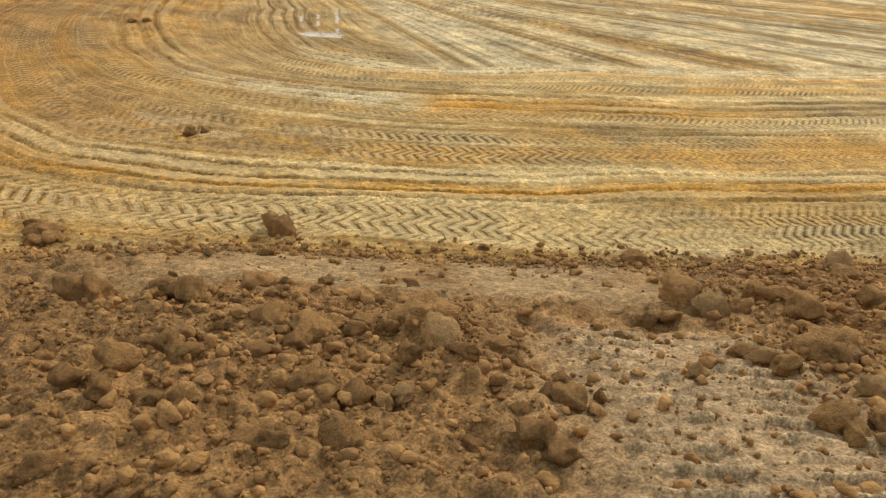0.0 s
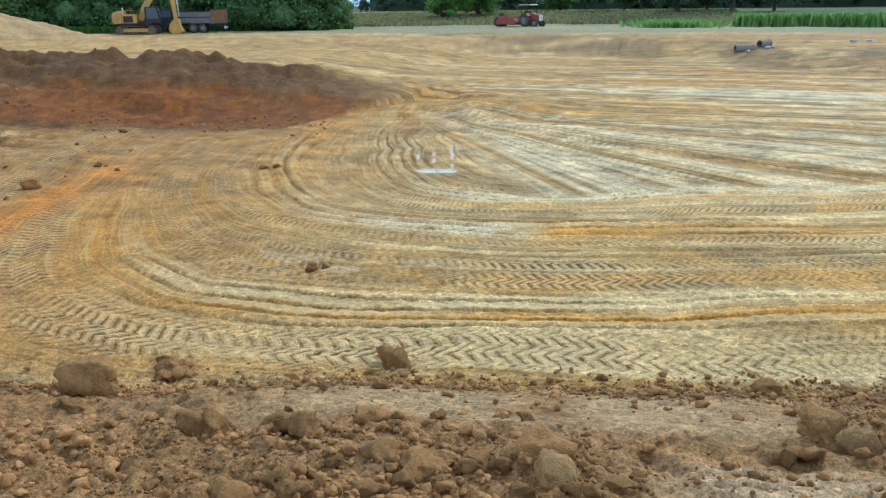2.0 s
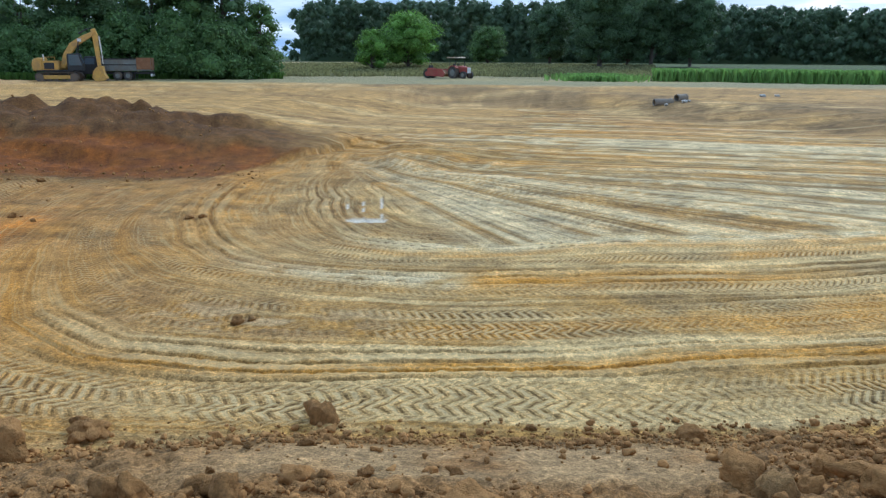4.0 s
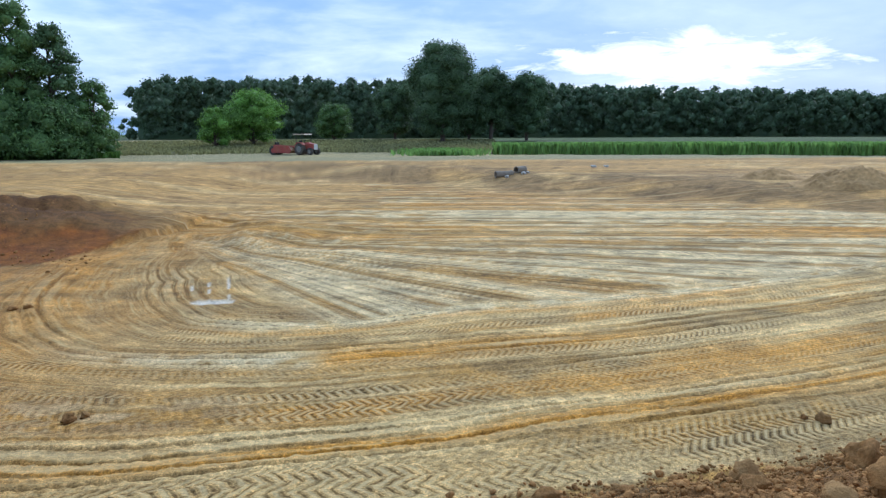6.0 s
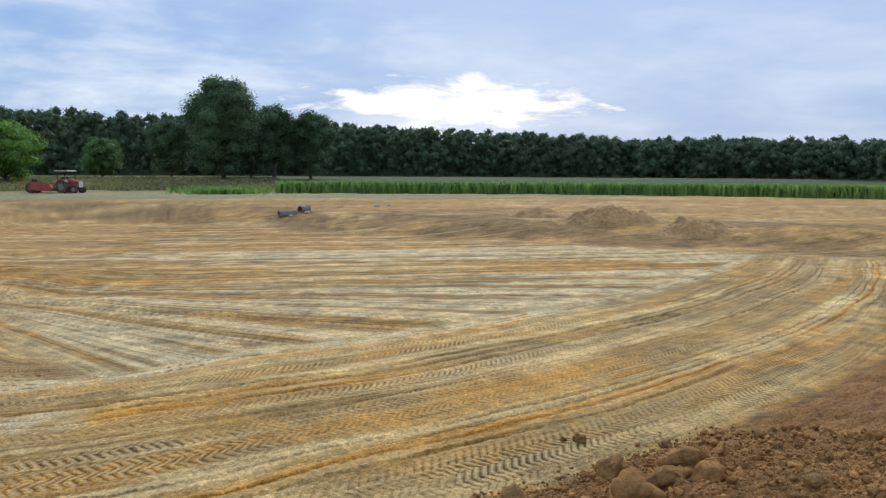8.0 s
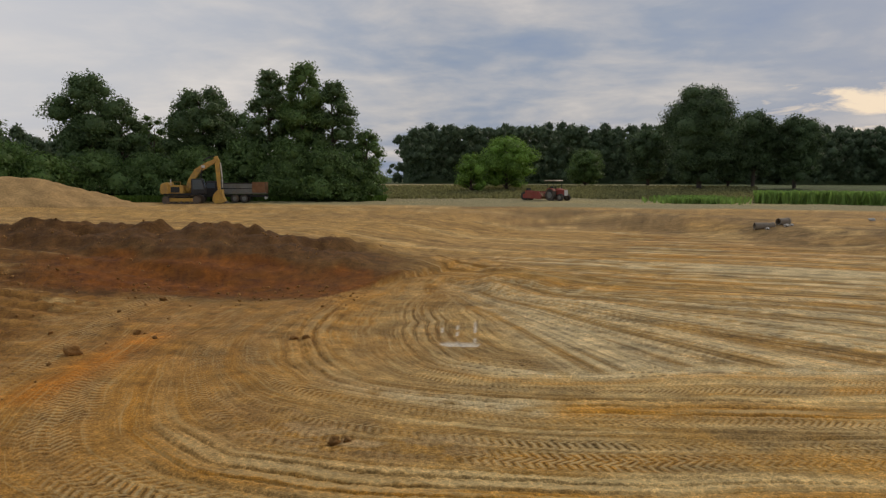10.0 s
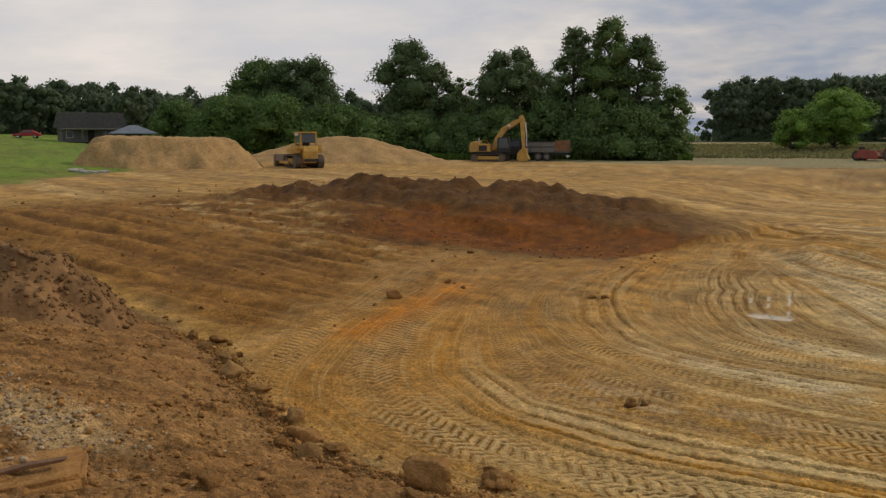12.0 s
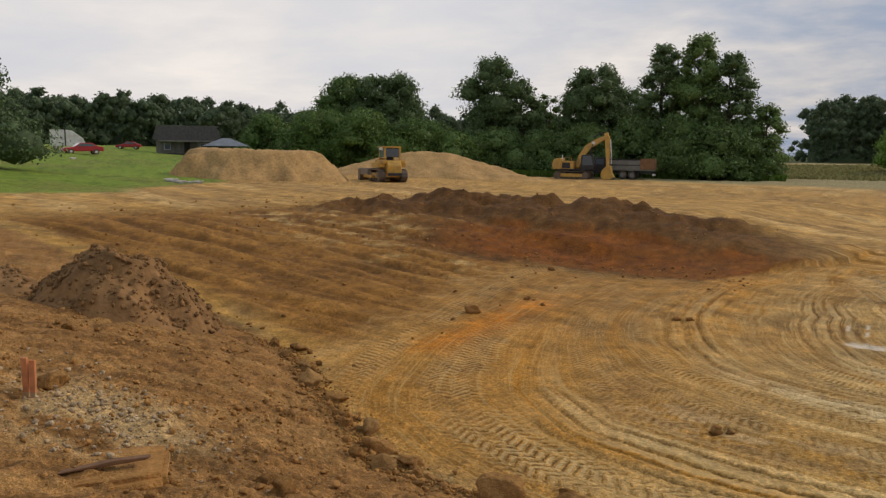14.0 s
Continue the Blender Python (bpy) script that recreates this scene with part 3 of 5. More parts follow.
    lay(plain * smooth(fbm(s1 * 0.06 + 5, s2 * 0.5, 4, 102), 0.55, 0.68) * 0.8, (0.56, 0.43, 0.26))
    bank_far = smooth(0.776 * x + 0.63 * y, 40, 43) * (1 - smooth(0.776 * x + 0.63 * y, 50, 56))
    lay(bank_far * smooth(n1, 0.35, 0.6) * 0.8, (0.22, 0.155, 0.09))
    lawn = smooth(-x - 0.69 * np.clip(y - 20.5, 0, None) - 38.5 + 4 * (n1 - 0.5), 0, 2.0)
    weeds = smooth(y - 84 + 0.12 * x + 5 * (fbm(x * 0.1, y * 0.1, 3, 103) - 0.5), 0, 4)
    grass = np.maximum(lawn, weeds)
    lay(lawn, GRASS)
    lay(lawn * smooth(fbm(x * 0.12, y * 0.12, 4, 105), 0.45, 0.65) * 0.5, (0.20, 0.17, 0.05))
    lay(lawn * smooth(fbm(x * 1.3, y * 1.3, 4, 106, 0.7), 0.45, 0.7) * 0.5, (0.06, 0.12, 0.018))
    lay(weeds, (0.29, 0.25, 0.125))
    lay(weeds * smooth(fbm(x * 0.08, y * 0.2, 3, 104), 0.5, 0.65), STRAW)
    lay(smooth(y, 130, 140) * (1 - smooth(y, 180, 200)) * np.exp(-((x + 38) / 22) ** 4), (0.50, 0.36, 0.18))
    lay(smooth(y + 0.35 * x, 122, 128) * smooth(x, 22, 28), (0.07, 0.095, 0.03))
    lay(smooth(r, 190, 240), (0.07, 0.09, 0.03))
    relief = relief + grass * (0.10 * (n3 - 0.5) + 0.25 * (n1 - 0.5)) * (1 - smooth(r, 200, 300))
    rugged = np.clip(in_pit + side_slope + spoil, 0, 1) * off
    grit = 0.5 + (fbm(x * 12, y * 12, 2, 111, 0.75) - 0.5) * close * (1 - 0.45 * on_floor) + (0.8 * (fbm(s1 * 1.6, s2 * 2.2, 3, 113, 0.6) - 0.5) * (1 - rugged) + 0.7 * (fbm(x * 3.2, y * 3.2, 3, 114, 0.65) - 0.5) * rugged) * (1 - close) * (1 - smooth(r, 50, 110))
    patch = fbm(x * 1.6, y * 1.6, 4, 112, 0.6)
    bare = 1 - grass
    c[:] = c * (1 - bare[..., None] * np.array([0.0, 0.16, 0.47]))
    c *= (1 + bare * ((1.5 - 0.75 * near) * (grit - 0.5) + (0.55 - 0.2 * near) * (patch - 0.5)))[..., None]
    # the puddle in the turning place, its sky glint partly put into the pale colour
    wet = np.exp(-((((x + 2.58) / 0.5) ** 4 + ((y - 18.4) / 0.26) ** 4)))
    wet = np.maximum(wet, 0.9 * np.exp(-(((y - 19.9) / 1.5) ** 4)) * smooth(np.sin((x + 0.14 * (y - 18.5)) * 2 * math.pi / 0.46), 0.8, 0.97) * (np.abs(x + 2.75) < 0.62) * smooth(fbm(x * 5, y * 2.2, 3, 115), 0.4, 0.5))
    relief = np.where(wet > 0.4, -0.03, relief)
    lay(smooth(wet, 0.3, 0.5), (0.62, 0.53, 0.4))
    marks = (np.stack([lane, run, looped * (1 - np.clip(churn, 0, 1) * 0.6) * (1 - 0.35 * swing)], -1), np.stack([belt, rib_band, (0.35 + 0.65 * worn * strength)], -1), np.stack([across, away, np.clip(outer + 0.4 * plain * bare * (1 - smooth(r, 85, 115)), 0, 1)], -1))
    return h + relief, np.clip(c, 0.01, 0.9), np.clip(wet, 0, 1), marks


def build_ground():
    """One sheet from underfoot to the horizon, finest where the walk sees it from nearby."""
    rs, r = [0.0005, 0.15], 0.3
    while r < 2600:
        rs.append(r)
        r += max(0.04 if r < 2.5 else 0.027, min(r * r / 2900, 0.36)) if r < 62 else r * 0.045
    radii = np.array(rs)
    front = np.concatenate([np.arange(-66, -46, 0.3), np.arange(-46, 66, 0.195), np.arange(66, 90, 0.3)])
    yaw = np.radians(np.concatenate([front, np.arange(90, 293.9, 1.3)]))
    cols, rows = len(yaw), len(radii)
    rr, aa = np.meshgrid(radii, yaw, indexing="ij")
    x, y = -rr * np.sin(aa), rr * np.cos(aa)
    z, colour, wet, marks = surface(x, y)
    verts = np.stack([x, y, z], -1).reshape(-1, 3)
    i, j = np.meshgrid(np.arange(rows - 1), np.arange(cols), indexing="ij")
    k = (j + 1) % cols
    faces = np.stack([i * cols + j, (i + 1) * cols + j, (i + 1) * cols + k, i * cols + k], -1).reshape(-1, 4)[:, ::-1]
    me = bpy.data.meshes.new("ground")
    me.vertices.add(len(verts))
    me.vertices.foreach_set("co", verts.astype(np.float32).ravel())
    me.loops.add(faces.size)
    me.loops.foreach_set("vertex_index", faces.astype(np.int32).ravel())
    me.polygons.add(len(faces))
    me.polygons.foreach_set("loop_start", np.arange(0, faces.size, 4, dtype=np.int32))
    me.polygons.foreach_set("use_smooth", np.ones(len(faces), dtype=bool))
    me.update(calc_edges=True)
    layer = me.color_attributes.new("soil", "FLOAT_COLOR", "POINT")
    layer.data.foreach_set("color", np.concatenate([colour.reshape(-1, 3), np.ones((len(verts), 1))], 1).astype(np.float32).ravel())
    layer = me.attributes.new("wet", "FLOAT", "POINT")
    layer.data.foreach_set("value", wet.astype(np.float32).ravel())
    for name, rows_ in zip(("track", "tread", "drag"), marks):
        layer = me.attributes.new(name, "FLOAT_VECTOR", "POINT")
        layer.data.foreach_set("vector", rows_.astype(np.float32).ravel())
    me.materials.append(EARTH)
    return tagged(new("ground", me), "tan, orange and white clay floor of an excavated pit with wheel tracks", "ground", kind="structure")


def height(x, y):
    return float(surface(np.array([[float(x)]]), np.array([[float(y)]]))[0][0, 0])


def low(x, y):
    """The ground's large shape alone, for what stands far off."""
    return float(land(np.array([float(x)]), np.array([float(y)]))[0])


ground = build_ground()

# ---- helpers for things ----
def thing(name, x, y, z=None, yaw=0.0, label="", category="", group="", kind=""):
    ob = new(name)
    ob.empty_display_size = 0.2
    ob.matrix_basis = pose(x, y, low(x, y) if z is None else z, 0, 0, yaw)
    return tagged(ob, label, category, group, kind)


def mesh_of(name, verts, faces, mat, smooth_faces=False):
    me = bpy.data.meshes.new(name)
    verts, faces = np.asarray(verts, dtype=np.float32), np.asarray(faces, dtype=np.int32)
    me.vertices.add(len(verts))
    me.vertices.foreach_set("co", verts.ravel())
    me.loops.add(faces.size)
    me.loops.foreach_set("vertex_index", faces.ravel())
    me.polygons.add(len(faces))
    me.polygons.foreach_set("loop_start", np.arange(0, faces.size, faces.shape[1], dtype=np.int32))
    if smooth_faces:
        me.polygons.foreach_set("use_smooth", np.ones(len(faces), dtype=bool))
    me.update(calc_edges=True)
    me.materials.append(mat)
    return me


def part(name, bm, mat, parent, label="", soft=False):
    """One bmesh as one mesh object under its thing."""
    me = bpy.data.meshes.new(name)
    bm.to_mesh(me)
    bm.free()
    me.materials.append(mat)
    if soft:
        for p in me.polygons:
            p.use_smooth = True
    ob = new(name, me)
    ob.parent = parent
    return tagged(ob, label)


BARK = material("bark", (0.11, 0.085, 0.065), 0.9, bump=0.6, scale=14)
LEAF_DARK = leaf_material("dark_leaves", (0.11, 0.175, 0.07))
# far-off leaves: distance haze mixed into the green
LEAF_HAZED = leaf_material("hazed_wood_leaves", (0.105, 0.155, 0.08), 0.35)
LEAF_MID = leaf_material("green_leaves", (0.125, 0.205, 0.062))
LEAF_VINE = leaf_material("vine_leaves", (0.11, 0.19, 0.048))
LEAF_LIGHT = leaf_material("light_leaves", (0.19, 0.33, 0.06))
LEAF_PINE = leaf_material("pine_needles", (0.10, 0.155, 0.07))


def leaf_cards(rng, centres, radii, per_area, size, heart=0.64, rings=(6, 4)):
    """Bent leaf clumps over the shells of many puffs: verts and faces."""
    pts, nrm = [], []
    for (cx, cy, cz), (rx, ry, rz) in zip(centres, radii):
        n = max(20, int(per_area * (rx * ry + ry * rz + rx * rz)))
        v = rng.normal(size=(n, 3))
        v /= np.linalg.norm(v, axis=1, keepdims=True)
        v[:, 2] *= np.where(v[:, 2] < -0.3, 0.6, 1.0)
        depth = 1 - 0.6 * rng.random((n, 1)) ** 1.7 + 0.32 * rng.random((n, 1)) ** 3
        pts.append(np.array([cx, cy, cz]) + v * depth * [rx, ry, rz])
        nrm.append(v)
    p, v = np.concatenate(pts), np.concatenate(nrm)
    n = len(p)
    d = v + rng.normal(size=(n, 3)) * 0.75 + [0, 0, 0.25]
    d /= np.linalg.norm(d, axis=1, keepdims=True)
    a = np.cross(d, rng.normal(size=(n, 3)))
    a /= np.linalg.norm(a, axis=1, keepdims=True) + 1e-9
    b = np.cross(d, a)
    s = size * (0.55 + 0.9 * rng.random((n, 1)))
    q = np.stack([p - a * s, p - b * s * 0.75, p + a * s * 0.8 + b * s * 0.7], 1)
    verts, faces = [q.reshape(-1, 3)], [np.arange(3 * n).reshape(n, 3)]
    # the dense heart of each puff
    (k, m), count = rings, 3 * n
    u, w = np.meshgrid(np.arange(k) * 2 * math.pi / k, np.linspace(0.12, math.pi - 0.12, m), indexing="ij")
    ball = np.stack([np.cos(u) * np.sin(w), np.sin(u) * np.sin(w), np.cos(w)], -1).reshape(-1, 3)
    i, j = np.meshgrid(np.arange(k), np.arange(m - 1), indexing="ij")
    o = (i + 1) % k * m + j
    quad = np.concatenate([np.stack([i * m + j, i * m + j + 1, o + 1], -1).reshape(-1, 3), np.stack([i * m + j, o + 1, o], -1).reshape(-1, 3)])
    for c, r in zip(centres, radii):
        verts.append(np.array(c) + ball * np.array(r) * heart * (0.8 + 0.4 * rng.random((len(ball), 1))))
        faces.append(quad + count)
        count += len(ball)
    return np.concatenate(verts), np.concatenate(faces)


def limb(verts, faces, path, r0, r1, sides=7):
    """A tapered tube along a path."""
    start, up_to = len(verts), len(path)
    for i, p in enumerate(path):
        p = Vector(p)
        way = (Vector(path[min(i + 1, up_to - 1)]) - Vector(path[max(i - 1, 0)])).normalized()
        a = way.orthogonal().normalized()
        b = way.cross(a)
        r = r0 + (r1 - r0) * i / (up_to - 1)
        for k in range(sides):
            w = 2 * math.pi * k / sides
            verts.append(p + (a * math.cos(w) + b * math.sin(w)) * r)
    for i in range(up_to - 1):
        for k in range(sides):
            m = (k + 1) % sides
            faces.append((start + i * sides + k, start + i * sides + m, start + (i + 1) * sides + m, start + (i + 1) * sides + k))


def tree_shape(rng, tall, wide, bare, puffs, form="round"):
    """Puffs of foliage for a crown that starts at the height bare."""
    centres, radii = [], []
    for i in range(puffs):
        u = (i + 0.5) / puffs
        z = bare + (tall - bare) * (0.08 + 0.86 * u)
        if form == "round":
            reach = wide / 2 * math.sqrt(max(0.05, 1 - (1.75 * u - 0.80) ** 2))
        elif form == "column":
            reach = wide / 2 * min(1.0, 1.25 - 0.95 * u ** 2.2)
        elif form == "dome":
            reach = wide / 2 * min(0.5 + 0.75 * u, math.sqrt(max(0.05, 1 - max(0.0, (u - 0.62) / 0.40) ** 2)))
        elif form == "spire":
            reach = wide / 2 * (1.06 - u)
        else:
            reach = wide / 2 * math.sqrt(max(0.04, 1 - u * u))
        w = 2.39996 * i + rng.random() * 0.9
        out = reach * math.sqrt(0.1 + 0.75 * rng.random())
        r = max(0.19 * wide, reach * (0.42 + 0.18 * rng.random())) * (0.85 if form == "column" else 1)
        z += rng.normal() * 0.04 * tall * (1 - u)
        r *= 0.72 + 0.45 * rng.random()
        centres.append((out * math.cos(w), out * math.sin(w), max(r * 0.4, min(z, tall - r * (0.5 + 0.3 * rng.random())))))
        radii.append((r, r, r * (0.62 + 0.25 * rng.random())))
    return centres, radii


def tree(name, x, y, tall, wide, bare, mat, form="round", puffs=22, seed=0, density=15.0, size=0.34, label="", category="tree", group="", sink=0.0):
    rng = np.random.default_rng(seed)
    root = thing(name, x, y, low(x, y) - sink, 0, label, category, group)
    centres, radii = tree_shape(rng, tall, wide, bare, puffs, form)
    verts, faces = [], []
    lean = rng.normal(size=2) * 0.25
    limb(verts, faces, [(lean[0] * u, lean[1] * u, tall * 0.82 * u) for u in np.linspace(0, 1, 6)], 0.022 * tall + 0.06, 0.05, 8)
    for c in centres[::2]:
        z0 = max(0.5, c[2] - 0.45 * math.hypot(c[0], c[1]) - 0.6)
        limb(verts, faces, [(0, 0, z0), (c[0] * 0.5, c[1] * 0.5, z0 + (c[2] - z0) * 0.65), c], 0.09 + 0.004 * tall, 0.03, 5)
    trunk = new("trunk", mesh_of("trunk", [tuple(v) for v in verts], faces, BARK, True))
    trunk.parent = root
    lv, lf = leaf_cards(rng, centres, radii, density, size)
    crown = new("crown", mesh_of("crown", lv, lf, mat))
    crown.parent = root
    return root


def bearing(yaw, r):
    return -r * math.sin(radians(yaw)), r * math.cos(radians(yaw))


# ---- trees round the site: bearing, distance, height, width, bare stem ----
LABEL = {"old": "tall dark green broadleaf tree at the edge of the site", "vine": "vine-covered shrub mass at the wood's edge"}
for i, (yaw, r, tall, wide, bare, mat, form, puffs, size) in enumerate((
        (22.3, 115, 20.0, 7.5, 1.0, LEAF_DARK, "column", 26, 0.34),
        (19.9, 113, 20.5, 8.5, 1.0, LEAF_MID, "column", 28, 0.34),
        (17.8, 113, 18.0, 8.0, 1.0, LEAF_DARK, "column", 24, 0.34),
        (27.0, 120, 16.8, 10.0, 3.5, LEAF_DARK, "round", 20, 0.34),
        (24.8, 122, 14.0, 7.0, 2.0, LEAF_DARK, "round", 14, 0.34),
        (30.4, 124, 13.2, 4.5, 3.0, LEAF_MID, "round", 9, 0.30),
        (34.2, 121, 18.3, 9.5, 2.0, LEAF_DARK, "round", 20, 0.34),
        (32.3, 120, 15.0, 6.5, 2.0, LEAF_DARK, "round", 12, 0.34),
        (41.6, 128, 15.8, 9.5, 2.0, LEAF_DARK, "round", 20, 0.36),
        (43.2, 129, 15.6, 8.5, 2.0, LEAF_DARK, "round", 18, 0.36),
        (44.9, 130, 15.4, 9.5, 2.0, LEAF_MID, "round", 20, 0.36),
        (15.4, 110, 10.2, 6.5, 0.4, LEAF_MID, "bush", 16, 0.30))):
    tree("broadleaf_tree", *bearing(yaw, r), tall * 0.97, wide * 0.95, bare, mat, form, puffs * 2, 100 + i, 44, size * 0.58, LABEL["old"], group="trees behind the excavator")
for i, (yaw, r, tall, wide) in enumerate(((47.0, 118, 8.5, 12), (43.5, 115, 8.5, 12), (40.0, 115, 7.5, 11), (37.0, 113, 5.5, 10), (33.8, 115, 6.5, 9), (30.5, 115, 6.5, 9), (27.5, 115, 7.5, 10),
                                          (24.0, 113, 8.5, 9), (20.8, 110, 8.0, 9), (17.8, 108, 7.0, 9), (50.5, 135, 8.0, 9))):
    tree("shrub", *bearing(yaw, r), tall, wide, 0.0, LEAF_VINE if yaw > 36 else LEAF_MID, "bush", 34, 200 + i, 38, 0.2, LABEL["vine"], "shrub", "shrubs at the wood's edge")
tree("pine_tree", *bearing(-8.5, 140), 17.7, 12.0, 1.5, LEAF_PINE, "dome", 70, 300, 50, 0.17, "tall dark pine standing alone before the far wood")
for i, (yaw, r, tall, wide, bare) in enumerate(((-12.0, 150, 13.8, 9.0, 2.0), (-14.6, 152, 12.8, 9.0, 1.5), (-5.0, 150, 11.0, 8.0, 1.0), (-10.4, 148, 9.5, 8.0, 1.0))):
    tree("pine_tree", *bearing(yaw, r), tall, wide, bare, LEAF_PINE, "dome", 42, 310 + i, 48, 0.18, "dark pine beside a taller pine before the far wood", group="pines beside the tall pine")
tree("young_tree", *bearing(5.1, 135), 9.2, 8.2, 0.6, LEAF_LIGHT, "round", 44, 320, 60, 0.15, "bright green young tree in the meadow", group="young trees in the meadow")
tree("young_tree", *bearing(7.7, 131), 6.6, 5.4, 0.3, LEAF_LIGHT, "round", 32, 321, 60, 0.15, "smaller bright green young tree in the meadow", group="young trees in the meadow")
tree("young_tree", *bearing(-0.6, 150), 7.2, 6.0, 0.3, LEAF_MID, "round", 30, 322, 55, 0.16, "mid-green young tree before the far wood", group="young trees in the meadow")
tree("pine_tree", *bearing(70.5, 64), 12.5, 9.0, 0.3, LEAF_PINE, "spire", 80, 330, 64, 0.13, "large dark conifer at the edge of the lawn")


def wood(name, spots, mat, label, seed, density=7.0, size=0.36):
    """A far wood: trunks and crowns past counting, in one mesh."""
    rng = np.random.default_rng(seed)
    lv, lf, count = [], [], 0
    for x, y, tall, wide in spots:
        k = 34
        u = rng.random(k) ** 0.7
        reach = wide / 2 * np.sqrt(np.clip(1.08 - u ** 3, 0.05, 1))
        way, out = rng.random(k) * 6.28, np.sqrt(rng.random(k)) * reach
        c = list(zip(out * np.cos(way), out * np.sin(way), 0.3 + u * (tall - 1.2)))
        r = [(q, q, q * 0.85) for q in 0.8 + 0.9 * rng.random(k)]
        z = low(x, y)
        v, f = leaf_cards(rng, [(a + x, b + y, d + z) for a, b, d in c], r, density, size, 0.8, (5, 3))
        lv.append(v), lf.append(f + count)
        count += len(v)
    # the dense inside of the wood, ragged along its top
    far_ = np.array([(math.atan2(-x, y), math.hypot(x, y), low(x, y) + tall) for x, y, tall, wide in spots])
    far_ = far_[np.argsort(far_[:, 0])]
    cols = np.linspace(far_[0, 0], far_[-1, 0], 900)
    top = np.interp(cols, far_[:, 0], far_[:, 2]) * 0.78 + 1.6 * (fbm(cols * 220, cols * 0, 3, seed) - 0.5)
    back = far_[:, 1].mean() + 6
    sheet = [np.stack([-(back + 3 * (vnoise(cols * 300, cols * 0 + 3 * u, seed)) + 5 * u) * np.sin(cols), (back + 5 * u) * np.cos(cols), top * u], 1) for u in (-0.1, 0.3, 0.6, 0.85, 1.0)]
    i, j = np.meshgrid(np.arange(4), np.arange(899), indexing="ij")
    a = i * 900 + j
    lv.append(np.concatenate(sheet))
    lf.append(np.concatenate([np.stack([a, a + 1, a + 901], -1).reshape(-1, 3), np.stack([a, a + 901, a + 900], -1).reshape(-1, 3)]) + count)
    return tagged(new(name, mesh_of(name, np.concatenate(lv), np.concatenate(lf), mat)), label, "wood", kind="stuff")


rng = np.random.default_rng(7)
spots = []
for k in range(3):
    for yaw in np.arange(-62, 12.4, 0.95):
        r = 235 + 16 * k + 10 * rng.random()
        spots.append((*bearing(yaw + rng.random() * 0.8, r), float(np.interp(yaw, (-62, -38, -19.5, -5, 10.5, 13), (10.4, 11.8, 15.6, 18.1, 18.1, 14.6))) + 1.8 * rng.random() ** 2 + 0.9 * k - 0.9, 8.5 + 3 * rng.random()))
wood("far_wood", spots, LEAF_HAZED, "dark green wood along the horizon", 8)
spots = []
for k in range(3):
    for yaw in np.arange(29, 74, 1.1):
        r = 190 + 15 * k + 10 * rng.random()
        spots.append((*bearing(yaw + rng.random(), r), 9.7 + 3.4 * rng.random() ** 1.5 + 0.5 * k, 6 + 4 * rng.random()))
wood("far_wood", spots, LEAF_HAZED, "dark green wood behind the house and mounds", 9)

# ---- shapes ----
def block(bm, x0, x1, y0, y1, z0, z1, bevel=0.03, m=None):
    g = bmesh.ops.create_cube(bm, size=1)
    vs = g["verts"]
    for v in vs:
        v.co = Vector(((x0 + x1) / 2 + v.co.x * (x1 - x0), (y0 + y1) / 2 + v.co.y * (y1 - y0), (z0 + z1) / 2 + v.co.z * (z1 - z0)))
    if m is not None:
        bmesh.ops.transform(bm, matrix=m, verts=vs)
    if bevel:
        es = list({e for v in vs for e in v.link_edges})
        bmesh.ops.bevel(bm, geom=es, offset=bevel, segments=2, affect="EDGES")
    return bm


def prism(bm, outline, y0, y1, bevel=0.02):
    """A side outline in x and z, drawn out from y0 to y1."""
    a = [bm.verts.new((x, y0, z)) for x, z in outline]
    b = [bm.verts.new((x, y1, z)) for x, z in outline]
    fs = [bm.faces.new(a), bm.faces.new(b[::-1])]
    for i in range(len(a)):
        j = (i + 1) % len(a)
        fs.append(bm.faces.new((a[j], a[i], b[i], b[j])))
    bmesh.ops.recalc_face_normals(bm, faces=fs)
    if bevel:
        bmesh.ops.bevel(bm, geom=list({e for f in fs for e in f.edges}), offset=bevel, segments=1, affect="EDGES")
    return bm


def rod(bm, a, b, r, r2=None, sides=12):
    a, b = Vector(a), Vector(b)
    m = Matrix.Translation((a + b) / 2) @ (b - a).to_track_quat("Z", "Y").to_matrix().to_4x4()
    bmesh.ops.create_cone(bm, cap_ends=True, segments=sides, radius1=r, radius2=r if r2 is None else r2, depth=(b - a).length, matrix=m)
    return bm


def fresh():
    return bmesh.new()


CAT = material("worn_yellow_paint", (0.62, 0.36, 0.07), 0.5, dirt=(0.34, 0.21, 0.09), vary=0.2)
BLACK = material("black_frame", (0.025, 0.025, 0.026), 0.5, vary=0.3)
STEEL = material("worn_track_steel", (0.17, 0.14, 0.115), 0.6, 0.5, dirt=(0.26, 0.18, 0.10))
GLASS = material("cab_glass", (0.10, 0.125, 0.15), 0.06, vary=0.1)
RUBBER = material("dusty_tyre", (0.06, 0.055, 0.05), 0.85, dirt=(0.2, 0.15, 0.1))
RUST = material("rusty_steel", (0.22, 0.10, 0.045), 0.8, dirt=(0.30, 0.17, 0.08), scale=12)
SLATE = material("dark_grey_paint", (0.19, 0.20, 0.185), 0.55, dirt=(0.2, 0.16, 0.12))
REDP = material("faded_red_paint", (0.36, 0.06, 0.045), 0.6, dirt=(0.30, 0.12, 0.07))
